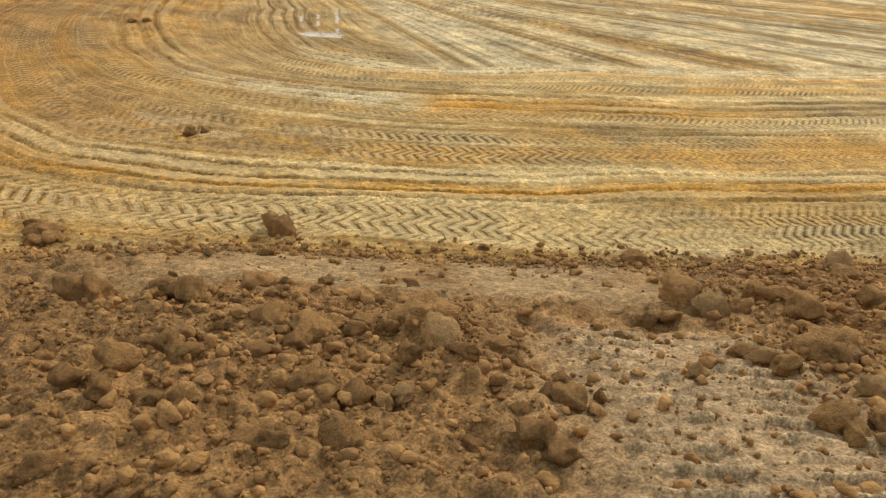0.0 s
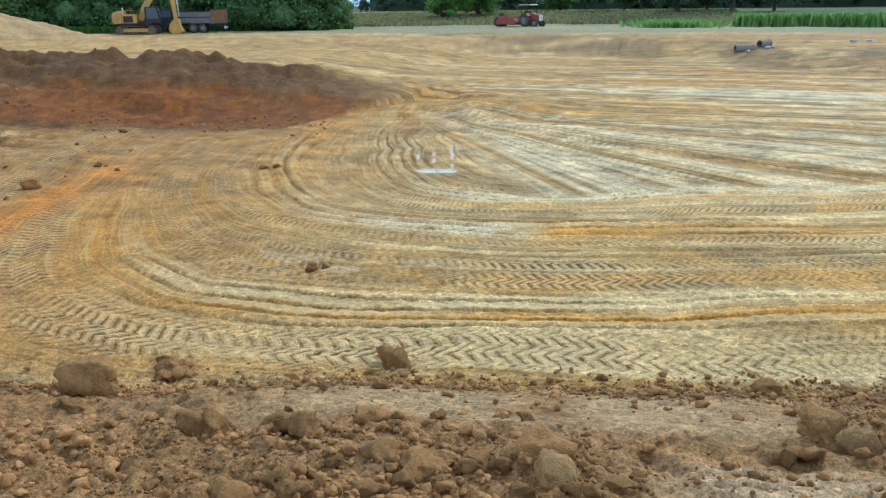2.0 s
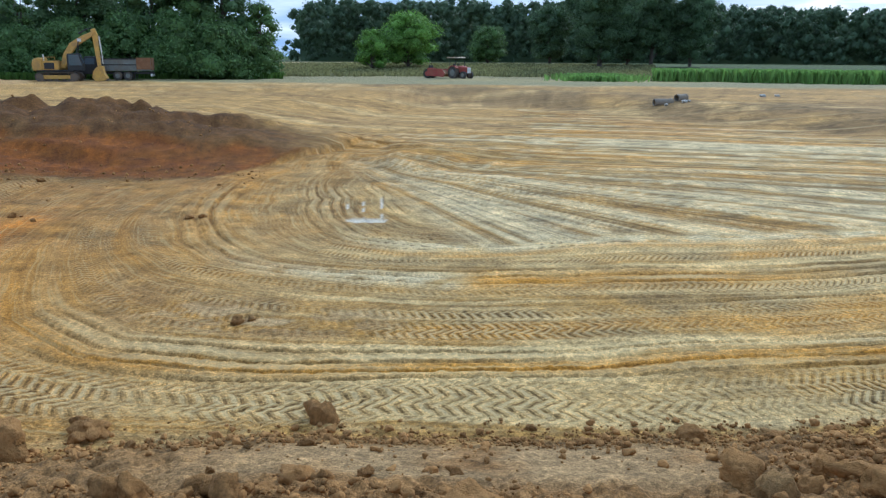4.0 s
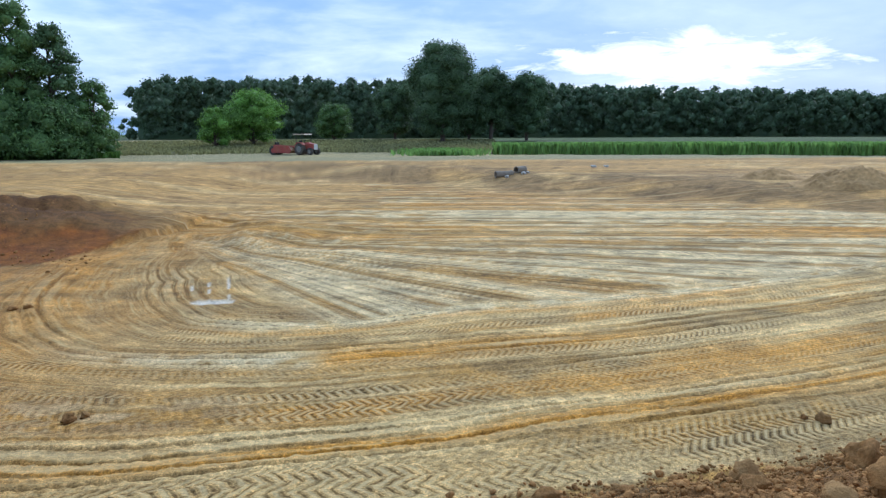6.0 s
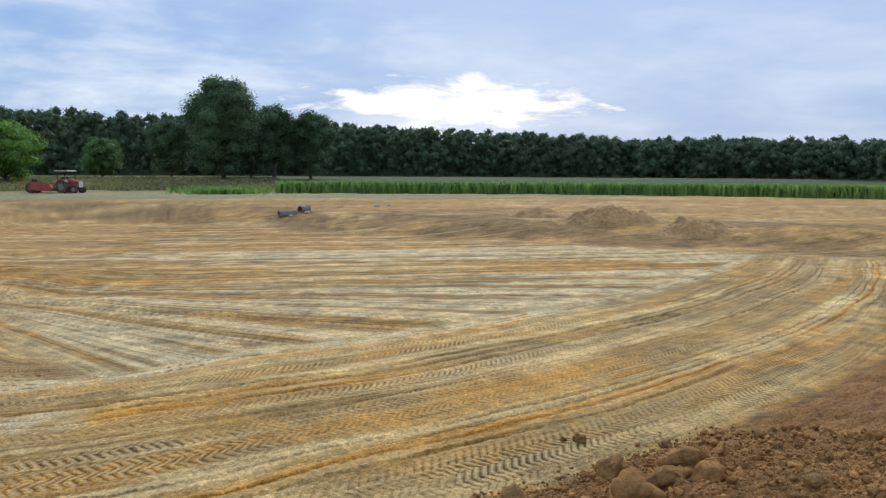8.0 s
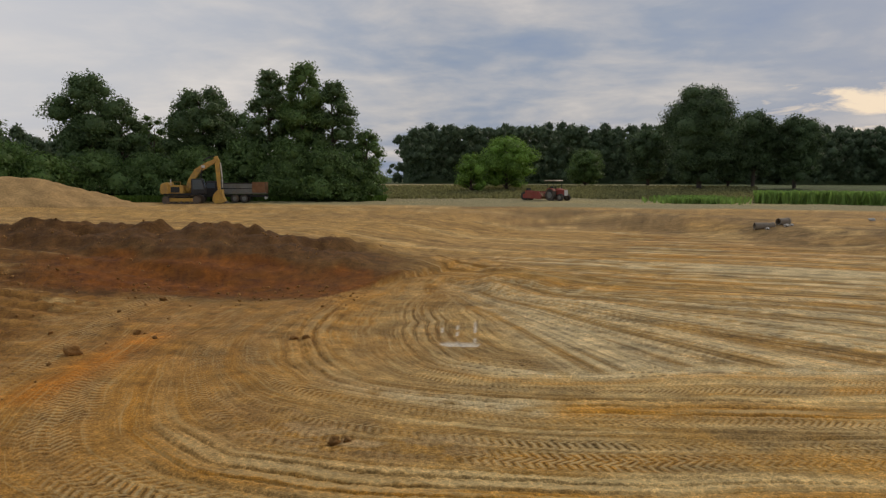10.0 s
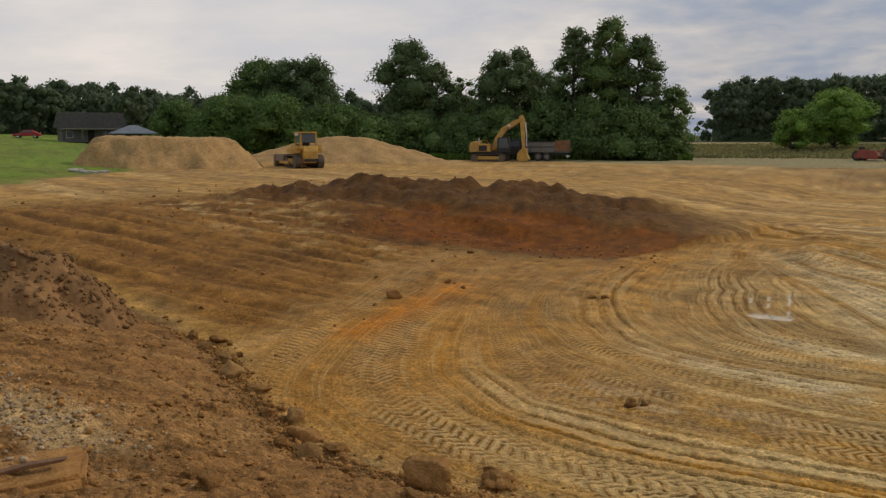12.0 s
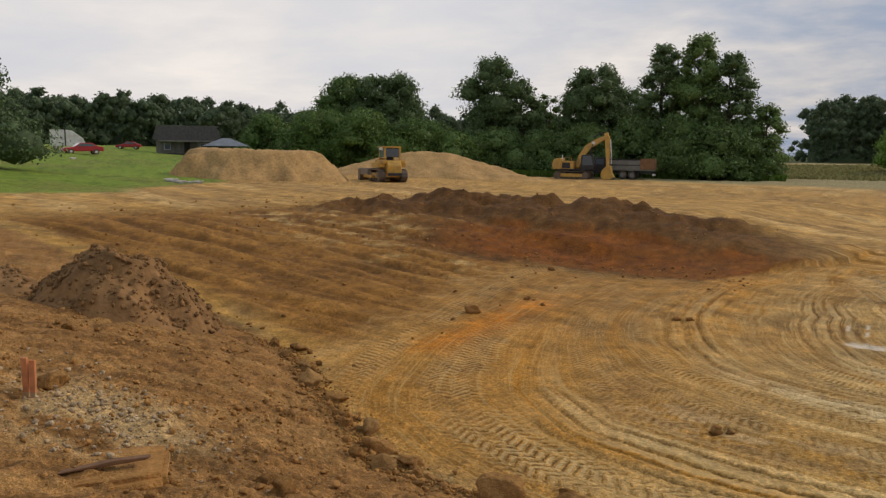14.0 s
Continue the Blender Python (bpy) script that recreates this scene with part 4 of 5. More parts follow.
CHALK = material("dirty_white_paint", (0.72, 0.72, 0.70), 0.5, dirt=(0.5, 0.46, 0.4), vary=0.1)
CREAMP = material("light_canopy", (0.50, 0.40, 0.27), 0.6)
CONC = material("grey_concrete", (0.25, 0.205, 0.15), 0.9, bump=0.4)


def track(root, x, y0, y1, length, tall, axis="x"):
    """A crawler track: belt of shoes round a roller frame. It runs along x, centred on x."""
    r = tall / 2
    bm = fresh()
    n = 36
    span = length - tall
    total = 2 * span + 2 * math.pi * r
    for i in range(n):
        s = total * i / n
        if s < span:
            px, pz, w = -span / 2 + s, 0.0, 0
        elif s < span + math.pi * r:
            w = (s - span) / r
            px, pz = span / 2 + r * math.sin(w), r - r * math.cos(w)
        elif s < 2 * span + math.pi * r:
            px, pz, w = span / 2 - (s - span - math.pi * r), tall, math.pi
        else:
            w = math.pi + (s - 2 * span - math.pi * r) / r
            px, pz = -span / 2 + r * math.sin(w), r - r * math.cos(w)
        m = Matrix.Translation((x + px, (y0 + y1) / 2, pz)) @ Matrix.Rotation(-w, 4, "Y")
        block(bm, -total / n * 0.46, total / n * 0.46, -(y1 - y0) / 2, (y1 - y0) / 2, -0.01, 0.05, 0, m)
        block(bm, -0.02, 0.02, -(y1 - y0) / 2, (y1 - y0) / 2, -0.05, 0.0, 0, m)
    belt = part("crawler_track", bm, STEEL, root, "dusty steel crawler track")
    bm = fresh()
    block(bm, x - span / 2, x + span / 2, y0 + 0.1, y1 - 0.1, tall * 0.28, tall * 0.72, 0.03)
    part("roller_frame", bm, CAT, belt)
    for k, px in enumerate((-span / 2, span / 2)):
        part("sprocket" if k else "idler", rod(fresh(), (x + px, y0 + 0.06, r), (x + px, y1 - 0.06, r), r * 0.86, sides=20), STEEL, belt)
    for k in range(5):
        px = x + span * (k / 4 - 0.5) * 0.8
        part("roller", rod(fresh(), (px, y0 + 0.05, 0.17), (px, y1 - 0.05, 0.17), 0.12), STEEL, belt)
    return belt


def wheel(root, x, y, r, width, rim=CHALK):
    bm = fresh()
    bmesh.ops.create_cone(bm, cap_ends=False, segments=24, radius1=r, radius2=r, depth=width, matrix=Matrix.Translation((x, y, r)) @ Matrix.Rotation(radians(90), 4, "X"))
    for sgn in (-1, 1):
        rod(bm, (x, y + sgn * width / 2, r), (x, y + sgn * width * 0.36, r), r * 0.9 if sgn < 0 else r, r if sgn < 0 else r * 0.9, 24)
    for k in range(20):
        m = Matrix.Translation((x, y, r)) @ Matrix.Rotation(k * math.pi / 10, 4, "Y")
        block(bm, -0.03, 0.03, -width / 2, width / 2, r * 0.97, r * 1.03, 0, m)
    w = new("wheel")
    w.parent = root
    part("tyre", bm, RUBBER, w, "dusty black tyre")
    bm = rod(fresh(), (x, y - width * 0.56, r), (x, y + width * 0.5, r), r * 0.52, sides=20)
    rod(bm, (x, y - width * 0.62, r), (x, y - width * 0.5, r), r * 0.2, sides=12)
    part("rim", bm, rim, w)
    return w


def excavator(x, y, yaw):
    root = thing("excavator", x, y, None, yaw, "dusty yellow crawler excavator with folded arm and bucket on ground", "excavator")
    track(root, -1.3, -1.6, -1.0, 4.5, 0.95)
    track(root, -1.3, 1.0, 1.6, 4.5, 0.95)
    bm = fresh()
    block(bm, -2.2, -0.4, -1.0, 1.0, 0.45, 0.95, 0.05)
    rod(bm, (-1.3, 0, 0.9), (-1.3, 0, 1.1), 0.75, sides=24)
    part("undercarriage", bm, BLACK, root)
    part("deck", block(fresh(), -3.4, 0.5, -1.35, 1.35, 1.08, 1.25, 0.04), BLACK, root)
    cw = prism(fresh(), [(-3.75, 1.15), (-2.75, 1.15), (-2.75, 2.55), (-3.1, 2.62), (-3.7, 2.4), (-3.85, 1.8)], -1.35, 1.35, 0.1)
    part("counterweight", cw, CAT, root)
    bm = fresh()
    block(bm, -2.73, -1.05, -1.32, 0.2, 1.25, 2.25, 0.06)
    block(bm, -2.73, -0.3, 0.2, 1.32, 1.25, 2.0, 0.06)
    hood = part("engine_hood", bm, CAT, root)
    part("side_door", block(fresh(), -2.55, -1.5, -1.345, -1.32, 1.35, 2.05, 0.01), BLACK, hood, "dark louvred side door")
    part("handrail", rod(rod(rod(fresh(), (-2.6, -1.2, 2.25), (-2.6, -1.2, 2.65), 0.025), (-2.6, -1.2, 2.65), (-1.4, -1.2, 2.65), 0.025), (-1.4, -1.2, 2.65), (-1.4, -1.2, 2.25), 0.025), CAT, hood)
    part("exhaust_pipe", rod(fresh(), (-2.7, -0.6, 2.2), (-2.7, -0.6, 2.95), 0.07), CHALK, hood)
    cab = part("cab", prism(fresh(), [(-0.15, 1.2), (1.5, 1.2), (1.53, 1.9), (1.2, 3.05), (-0.05, 3.05), (-0.15, 2.8)], -1.32, -0.35, 0.05), BLACK, root, "black operator cab")
    part("side_window", prism(fresh(), [(0.05, 1.75), (1.38, 1.75), (1.12, 2.92), (0.05, 2.92)], -1.35, -1.325, 0), GLASS, cab)
    part("front_window", prism(fresh(), [(1.54, 1.95), (1.57, 1.95), (1.27, 2.95), (1.24, 2.95)], -1.22, -0.45, 0), GLASS, cab)
    boom = [(-1.15, 1.5), (-0.6, 1.4), (-0.05, 2.75), (0.75, 3.85), (2.6, 5.0), (2.75, 5.55), (1.4, 5.0), (0.1, 4.2), (-0.7, 2.95)]
    bo = part("boom", prism(fresh(), boom, -0.28, 0.28, 0.03), CAT, root, "yellow cranked boom")
    part("badge", block(fresh(), 0.95, 1.35, -0.305, -0.282, 4.35, 4.7, 0.01), CHALK, bo, "plain pale badge")
    for y0 in (-0.42, 0.42):
        part("boom_ram", rod(rod(fresh(), (0.25, y0, 1.5), (0.75, y0, 3.1), 0.09), (0.75, y0, 3.1), (1.05, y0 * 0.7, 4.4), 0.05), BLACK, bo)
    part("arm_ram", rod(rod(fresh(), (1.1, 0, 5.25), (2.0, 0, 5.75), 0.09), (2.0, 0, 5.75), (2.5, 0, 5.9), 0.05), BLACK, bo)
    ar = part("arm", prism(fresh(), [(2.4, 5.7), (2.85, 5.85), (3.1, 5.2), (3.15, 1.6), (2.82, 1.55), (2.55, 4.7)], -0.2, 0.2, 0.03), CAT, root, "yellow digging arm")
    part("bucket_ram", rod(rod(fresh(), (3.2, 0, 5.0), (3.35, 0, 3.2), 0.08), (3.35, 0, 3.2), (3.4, 0, 1.9), 0.045), CHALK, ar)
    bu = part("bucket", prism(fresh(), [(3.4, 1.7), (2.8, 1.6), (2.35, 1.1), (2.2, 0.4), (2.5, 0.0), (3.4, 0.02), (3.8, 0.3), (3.5, 0.9)], -0.65, 0.65, 0.03), CAT, root, "muddy yellow digging bucket")
    for k in range(5):
        part("tooth", prism(fresh(), [(3.5, 0.0), (4.1, 0.1), (3.85, 0.28)], -0.56 + 0.25 * k, -0.44 + 0.25 * k, 0), STEEL, bu)
    return root


def dump_truck(x, y, yaw):
    root = thing("dump_truck", x, y, None, yaw, "dark grey tandem dump truck with a rusty tailgate", "truck")
    part("chassis", block(block(fresh(), -5.6, 2.7, -0.55, -0.35, 0.7, 1.0, 0.02), -5.6, 2.7, 0.35, 0.55, 0.7, 1.0, 0.02), BLACK, root)
    cab = part("cab", prism(fresh(), [(-6.9, 0.7), (-3.4, 0.7), (-3.4, 2.75), (-4.8, 2.75), (-5.25, 1.85), (-6.9, 1.65)], -1.1, 1.1, 0.06), BLACK, root)
    part("side_window", prism(fresh(), [(-4.95, 1.85), (-3.75, 1.85), (-3.75, 2.55), (-4.65, 2.55)], -1.13, -1.105, 0), GLASS, cab)
    bed = new("bed")
    bed.parent = root
    part("floor_plate", block(fresh(), -3.1, 2.6, -1.2, 1.2, 1.1, 1.25, 0.02), SLATE, bed)
    for sgn in (-1, 1):
        part("side_wall", block(fresh(), -3.1, 2.5, sgn * 1.2 - 0.04, sgn * 1.2 + 0.04, 1.25, 2.45, 0.01), SLATE, bed)
        for k in range(8):
            px = -3.0 + 0.75 * k
            part("rib", block(fresh(), px, px + 0.12, sgn * 1.25 - 0.05, sgn * 1.25 + 0.05, 1.2, 2.5, 0.01), SLATE, bed)
        for pz in (1.75, 2.42):
            part("rail", block(fresh(), -3.1, 2.5, sgn * 1.27 - 0.05, sgn * 1.27 + 0.05, pz, pz + 0.1, 0.01), BLACK, bed)
        part("rust_panel", block(fresh(), 0.9, 2.52, sgn * 1.31 - 0.02, sgn * 1.31 + 0.02, 1.28, 2.62, 0.01), RUST, bed, "rusty brown steel panel")
    part("front_wall", block(fresh(), -3.15, -3.05, -1.2, 1.2, 1.25, 2.9, 0.02), SLATE, bed)
    part("tailgate", block(fresh(), 2.55, 2.65, -1.2, 1.2, 1.2, 2.6, 0.02), RUST, bed, "rusty tailgate")
    for px in (-1.3, -0.15):
        for py in (-1.0, 1.0):
            wheel(root, px, py, 0.52, 0.45, SLATE)
    for py in (-1.0, 1.0):
        wheel(root, -5.7, py, 0.52, 0.32)
        part("mud_flap", block(fresh(), 0.6, 0.66, py - 0.3, py + 0.3, 0.2, 0.9, 0.01), BLACK, root)
    part("bumper", block(fresh(), 2.4, 2.6, -1.1, 1.1, 0.45, 0.75, 0.02), CHALK, root)
    return root


def bulldozer(x, y, yaw):
    """Forward is local +x."""
    root = thing("bulldozer", x, y, None, yaw, "dusty yellow bulldozer with cab and lowered blade before mounds", "bulldozer")
    track(root, 0, -1.25, -0.7, 3.6, 1.15)
    track(root, 0, 0.7, 1.25, 3.6, 1.15)
    part("hull", block(fresh(), -1.7, 1.7, -0.62, 0.62, 0.45, 1.45, 0.05), CAT, root)
    part("fuel_tank", prism(fresh(), [(-2.05, 0.75), (-1.45, 0.75), (-1.45, 1.95), (-1.95, 1.95), (-2.1, 1.5)], -0.62, 0.62, 0.06), CAT, root, "yellow rear fuel tank")
    bm = fresh()
    block(bm, -1.5, 0.9, -1.2, -0.62, 1.35, 1.75, 0.05)
    block(bm, -1.5, 0.9, 0.62, 1.2, 1.35, 1.75, 0.05)
    block(bm, -1.8, 0.3, -1.0, 1.0, 1.7, 2.0, 0.05)
    part("fender", bm, CAT, root)
    hood = part("engine_hood", prism(fresh(), [(0.25, 1.3), (2.05, 1.2), (2.05, 2.0), (0.25, 2.2)], -0.5, 0.5, 0.05), CAT, root)
    part("exhaust_pipe", rod(fresh(), (1.0, 0.3, 2.0), (1.0, 0.3, 3.1), 0.07), BLACK, hood)
    cab = new("cab")
    cab.parent = root
    for px, py in ((-1.45, -0.66), (-1.45, 0.66), (0.15, -0.6), (0.15, 0.6)):
        part("pillar", block(fresh(), px - 0.07, px + 0.07, py - 0.07, py + 0.07, 1.95, 3.15, 0.02), CAT, cab)
    part("roof", block(fresh(), -1.6, 0.3, -0.76, 0.76, 3.12, 3.26, 0.05), CAT, cab, "yellow cab roof")
    part("rear_window", block(fresh(), -1.46, -1.43, -0.59, 0.59, 2.3, 3.05, 0), GLASS, cab)
    part("side_window", block(fresh(), -1.38, 0.08, -0.66, -0.63, 2.25, 3.1, 0), GLASS, cab)
    part("side_window", block(fresh(), -1.38, 0.08, 0.63, 0.66, 2.25, 3.1, 0), GLASS, cab)
    part("seat", block(block(fresh(), -0.95, -0.45, -0.25, 0.25, 2.0, 2.3, 0.05), -0.98, -0.85, -0.25, 0.25, 2.3, 2.85, 0.05), BLACK, cab)
    part("beacon_lamp", block(fresh(), -1.3, -1.1, 0.78, 1.08, 2.9, 3.15, 0.04), CHALK, cab)
    bm = prism(fresh(), [(2.55, 0.05), (2.75, 0.05), (2.5, 0.6), (2.75, 1.2), (2.6, 1.2), (2.32, 0.6)], -1.75, 1.75, 0.02)
    blade = part("blade", bm, STEEL, root, "muddy steel dozer blade")
    for sgn in (-1, 1):
        part("push_arm", block(fresh(), -0.3, 2.5, sgn * 1.38 - 0.1, sgn * 1.38 + 0.1, 0.35, 0.6, 0.03), CAT, root)
        part("end_plate", block(fresh(), 2.4, 3.0, sgn * 1.75 - 0.03, sgn * 1.75 + 0.03, 0.05, 1.1, 0.01), STEEL, blade)
    part("ripper_bar", block(fresh(), -2.3, -2.05, -0.6, 0.6, 0.6, 0.85, 0.03), BLACK, root)
    return root


def tractor(x, y, yaw):
    root = thing("tractor", x, y, None, yaw, "faded red tractor with canopy standing at the meadow's edge", "tractor")
    for py in (-0.85, 0.85):
        wheel(root, 0.55, py, 0.82, 0.5, SLATE)
        wheel(root, 2.2, py * 0.85, 0.5, 0.3, SLATE)
    part("hood", prism(fresh(), [(0.9, 0.8), (2.6, 0.8), (2.6, 1.55), (0.9, 1.7)], -0.38, 0.38, 0.06), REDP, root)
    part("grille", block(fresh(), 2.6, 2.68, -0.34, 0.34, 0.75, 1.5, 0.02), CHALK, root, "pale front grille")
    part("gearbox", block(fresh(), -0.2, 1.0, -0.3, 0.3, 0.6, 1.2, 0.05), BLACK, root)
    for py in (-0.85, 0.85):
        part("fender", prism(fresh(), [(-0.35, 1.3), (0.2, 1.75), (0.9, 1.75), (1.3, 1.45), (1.25, 1.35), (0.85, 1.65), (0.25, 1.65), (-0.25, 1.25)], py - 0.28, py + 0.28, 0.01), REDP, root)
    part("seat", block(block(fresh(), -0.1, 0.4, -0.25, 0.25, 1.3, 1.5, 0.05), -0.15, -0.02, -0.25, 0.25, 1.5, 2.0, 0.04), BLACK, root)
    part("steering_wheel", rod(rod(fresh(), (0.8, 0, 1.6), (0.65, 0, 1.95), 0.03), (0.66, 0, 1.93), (0.64, 0, 1.97), 0.22, sides=16), BLACK, root)
    canopy = part("canopy", prism(fresh(), [(-0.75, 2.75), (1.35, 2.75), (1.25, 2.9), (-0.65, 2.9)], -0.85, 0.85, 0.03), CREAMP, root, "pale sun canopy on posts")
    for px, py in ((-0.35, -0.6), (-0.35, 0.6)):
        part("post", rod(fresh(), (px, py, 1.2), (px, py, 2.76), 0.045), BLACK, canopy)
    part("exhaust_pipe", rod(fresh(), (1.7, 0.15, 1.6), (1.7, 0.15, 2.4), 0.05), BLACK, root)
    return root


def pan_scraper(x, y, yaw):
    root = thing("pan_scraper", x, y, None, yaw, "faded red towed earth scraper hitched behind the tractor", "scraper")
    bm = fresh()
    for sgn in (-1, 1):
        prism(bm, [(-1.6, 0.35), (0.9, 0.2), (1.15, 0.7), (0.7, 1.25), (-1.6, 1.3)], sgn * 1.0 - 0.05, sgn * 1.0 + 0.05, 0.01)
    block(bm, -1.6, -1.5, -1.0, 1.0, 0.35, 1.4, 0.01)
    block(bm, -1.6, 0.8, -1.0, 1.0, 0.3, 0.38, 0.01)
    part("bowl", bm, REDP, root, "rusty red scraper bowl")
    part("apron", prism(fresh(), [(0.9, 0.25), (1.15, 0.6), (0.85, 1.15), (0.75, 1.1), (1.0, 0.62)], -0.95, 0.95, 0.01), RUST, root)
    for py in (-0.7, 0.7):
        wheel(root, -1.75, py, 0.62, 0.42, REDP)
    part("tongue", rod(fresh(), (0.8, 0, 1.1), (2.1, 0, 0.6), 0.09), REDP, root)
    part("spill_guard", block(fresh(), -1.75, -1.55, -0.5, 0.5, 1.3, 1.75, 0.03), BLACK, root)
    return root


X, Y = bearing(27.6, 100)
excavator(X, Y, 27.6 - 12)
X, Y = bearing(24.05, 103)
dump_truck(X, Y, 24.3 - 8)
X, Y = bearing(42.1, 72.5)
bulldozer(X, Y, 42.1 + 90 + 17).scale = (1.1, 1.08, 1.0)
X, Y = bearing(1.75, 110)
tractor(X, Y, 1.75 - 42)
X, Y = bearing(2.72, 110.8)
pan_scraper(X, Y, 2.9 - 30)


def concrete_pipe(x, y, yaw, length, r):
    root = thing("concrete_pipe", x, y, low(x, y) - 0.04, yaw, "grey concrete drain pipe lying on bare earth", "pipe", "drain pipes")
    bm = fresh()
    n = 24
    rings = [(0, r), (length * 0.86, r), (length * 0.88, r * 1.14), (length, r * 1.14), (length, r * 0.8), (0, r * 0.78)]
    loops_ = [[bm.verts.new((a, q * math.cos(2 * math.pi * k / n), r + q * math.sin(2 * math.pi * k / n))) for k in range(n)] for a, q in rings]
    for i in range(len(rings)):
        u, w = loops_[i], loops_[(i + 1) % len(rings)]
        for k in range(n):
            bm.faces.new((u[k], u[(k + 1) % n], w[(k + 1) % n], w[k]))
    bmesh.ops.recalc_face_normals(bm, faces=bm.faces[:])
    part("barrel", bm, CONC, root)
    return root


for yaw, r, length, turn in ((-12.45, 58.0, 1.35, 22), (-13.95, 59.0, 0.95, 50)):
    concrete_pipe(*bearing(yaw, r), yaw + turn, length, 0.26)


# ---- the homestead beyond the lawn ----
ROOF = material("dark_shingle_roof", (0.10, 0.095, 0.09), 0.9, vary=0.4, scale=20, bump=0.4)
TIMBER = material("grey_weathered_boards", (0.20, 0.185, 0.165), 0.85, vary=0.3, scale=18)
TARP = material("slate_blue_roof", (0.16, 0.19, 0.22), 0.7)
DARKIN = material("shaded_boards", (0.05, 0.045, 0.04), 0.9)
CARRED = material("red_car_paint", (0.42, 0.03, 0.035), 0.25, vary=0.1)
CHROME = material("chrome", (0.7, 0.7, 0.7), 0.2, 1.0, vary=0.05)


def old_house(x, y, yaw):
    root = thing("old_house", x, y, None, yaw, "weathered grey house with dark roof and deep front porch", "house")
    part("wall", block(fresh(), -5.0, 5.0, 0.0, 6.0, 0, 2.7, 0.02), TIMBER, root)
    roof = part("roof", prism(fresh(), [(-5.6, 2.55), (5.6, 2.55), (4.9, 5.0), (-4.9, 5.0)], -0.3, 6.3, 0.03), ROOF, root, "dark hipped shingle roof")
    part("ridge_cap", block(fresh(), -4.9, 4.9, 2.8, 3.2, 4.98, 5.08, 0.02), ROOF, roof)
    porch = part("porch_roof", prism(fresh(), [(-4.6, 2.25), (5.3, 2.25), (5.2, 2.5), (-4.5, 2.5)], -2.4, 0.0, 0.02), TIMBER, root)
    for px in (-4.4, -1.3, 1.8, 5.0):
        part("post", block(fresh(), px - 0.08, px + 0.08, -2.3, -2.14, 0, 2.26, 0.01), TIMBER, porch)
    part("porch_floor", block(fresh(), -4.6, 5.3, -2.4, 0.0, 0, 0.3, 0.02), DARKIN, root)
    part("door", block(fresh(), -0.5, 0.45, -0.05, 0.02, 0.3, 2.2, 0.01), DARKIN, root)
    for px in (-3.2, 2.6):
        w = part("window", block(fresh(), px - 0.55, px + 0.55, -0.06, 0.02, 0.9, 2.1, 0.01), CHALK, root)
        part("pane", block(fresh(), px - 0.45, px + 0.45, -0.08, -0.05, 1.0, 2.0, 0), GLASS, w)
    return root


def car(x, y, yaw, label, group="", long=4.7):
    root = thing("car", x, y, None, yaw, label, "car", group)
    k = long / 4.7
    body = [(-2.35, 0.35), (-2.3, 0.75), (-1.0, 0.92), (-0.35, 1.38), (0.95, 1.4), (1.75, 1.0), (2.3, 0.95), (2.35, 0.4)]
    part("body", prism(fresh(), [(a * k, b) for a, b in body], -0.88, 0.88, 0.07), CARRED, root)
    for sgn in (-1, 1):
        part("side_window", prism(fresh(), [(-0.75 * k, 0.98), (-0.28 * k, 1.3), (0.88 * k, 1.32), (1.4 * k, 1.02)], sgn * 0.89 - 0.01, sgn * 0.89 + 0.01, 0), GLASS, root)
    part("windscreen", prism(fresh(), [(-1.0 * k, 0.95), (-0.97 * k, 0.97), (-0.36 * k, 1.38), (-0.40 * k, 1.38)], -0.75, 0.75, 0), CHROME, root, "windscreen that mirrors the sky")
    for px in (-1.45 * k, 1.45 * k):
        for py in (-0.8, 0.8):
            wheel(root, px, py, 0.32, 0.22, CHROME)
    part("bumper", block(fresh(), -2.44 * k, -2.28 * k, -0.85, 0.85, 0.35, 0.55, 0.03), CHALK, root)
    return root


def box_trailer(x, y, yaw):
    root = thing("box_trailer", x, y, None, yaw, "white box trailer with a sloping tarpaulin beside it", "trailer")
    part("box", block(fresh(), -1.5, 0.3, 0, 2.2, 0.5, 2.7, 0.04), CHALK, root)
    part("ramp_cover", prism(fresh(), [(0.45, 0.5), (3.0, 0.5), (2.6, 1.6), (1.2, 2.65), (0.45, 2.7)], 0, 2.2, 0.03), CHALK, root, "white sloping cover")
    part("door_seam", block(fresh(), 0.32, 0.43, -0.02, 0.1, 0.5, 2.65, 0.01), BLACK, root)
    for px in (-0.8, 1.6):
        wheel(root, px, 0.2, 0.34, 0.2)
    return root


def open_shed(x, y, yaw):
    root = thing("open_shed", x, y, None, yaw, "low slate-blue hipped shed roof behind the mound", "shed")
    bm = fresh()
    base = [bm.verts.new(v) for v in ((-3.3, -2.2, 2.3), (3.3, -2.2, 2.3), (3.3, 2.2, 2.3), (-3.3, 2.2, 2.3))]
    top = [bm.verts.new(v) for v in ((-0.5, 0, 3.45), (0.5, 0, 3.45))]
    for f in ((base[0], base[1], top[1], top[0]), (base[1], base[2], top[1]), (base[2], base[3], top[0], top[1]), (base[3], base[0], top[0]), base[::-1]):
        bm.faces.new(f)
    part("roof", bm, TARP, root)
    for px in (-3.1, 3.1):
        for py in (-2.0, 2.0):
            part("post", block(fresh(), px - 0.07, px + 0.07, py - 0.07, py + 0.07, 0, 2.32, 0.01), TIMBER, root)
    return root


X, Y = bearing(56.1, 140)
old_house(X, Y, 56.1)
X, Y = bearing(62.85, 106)
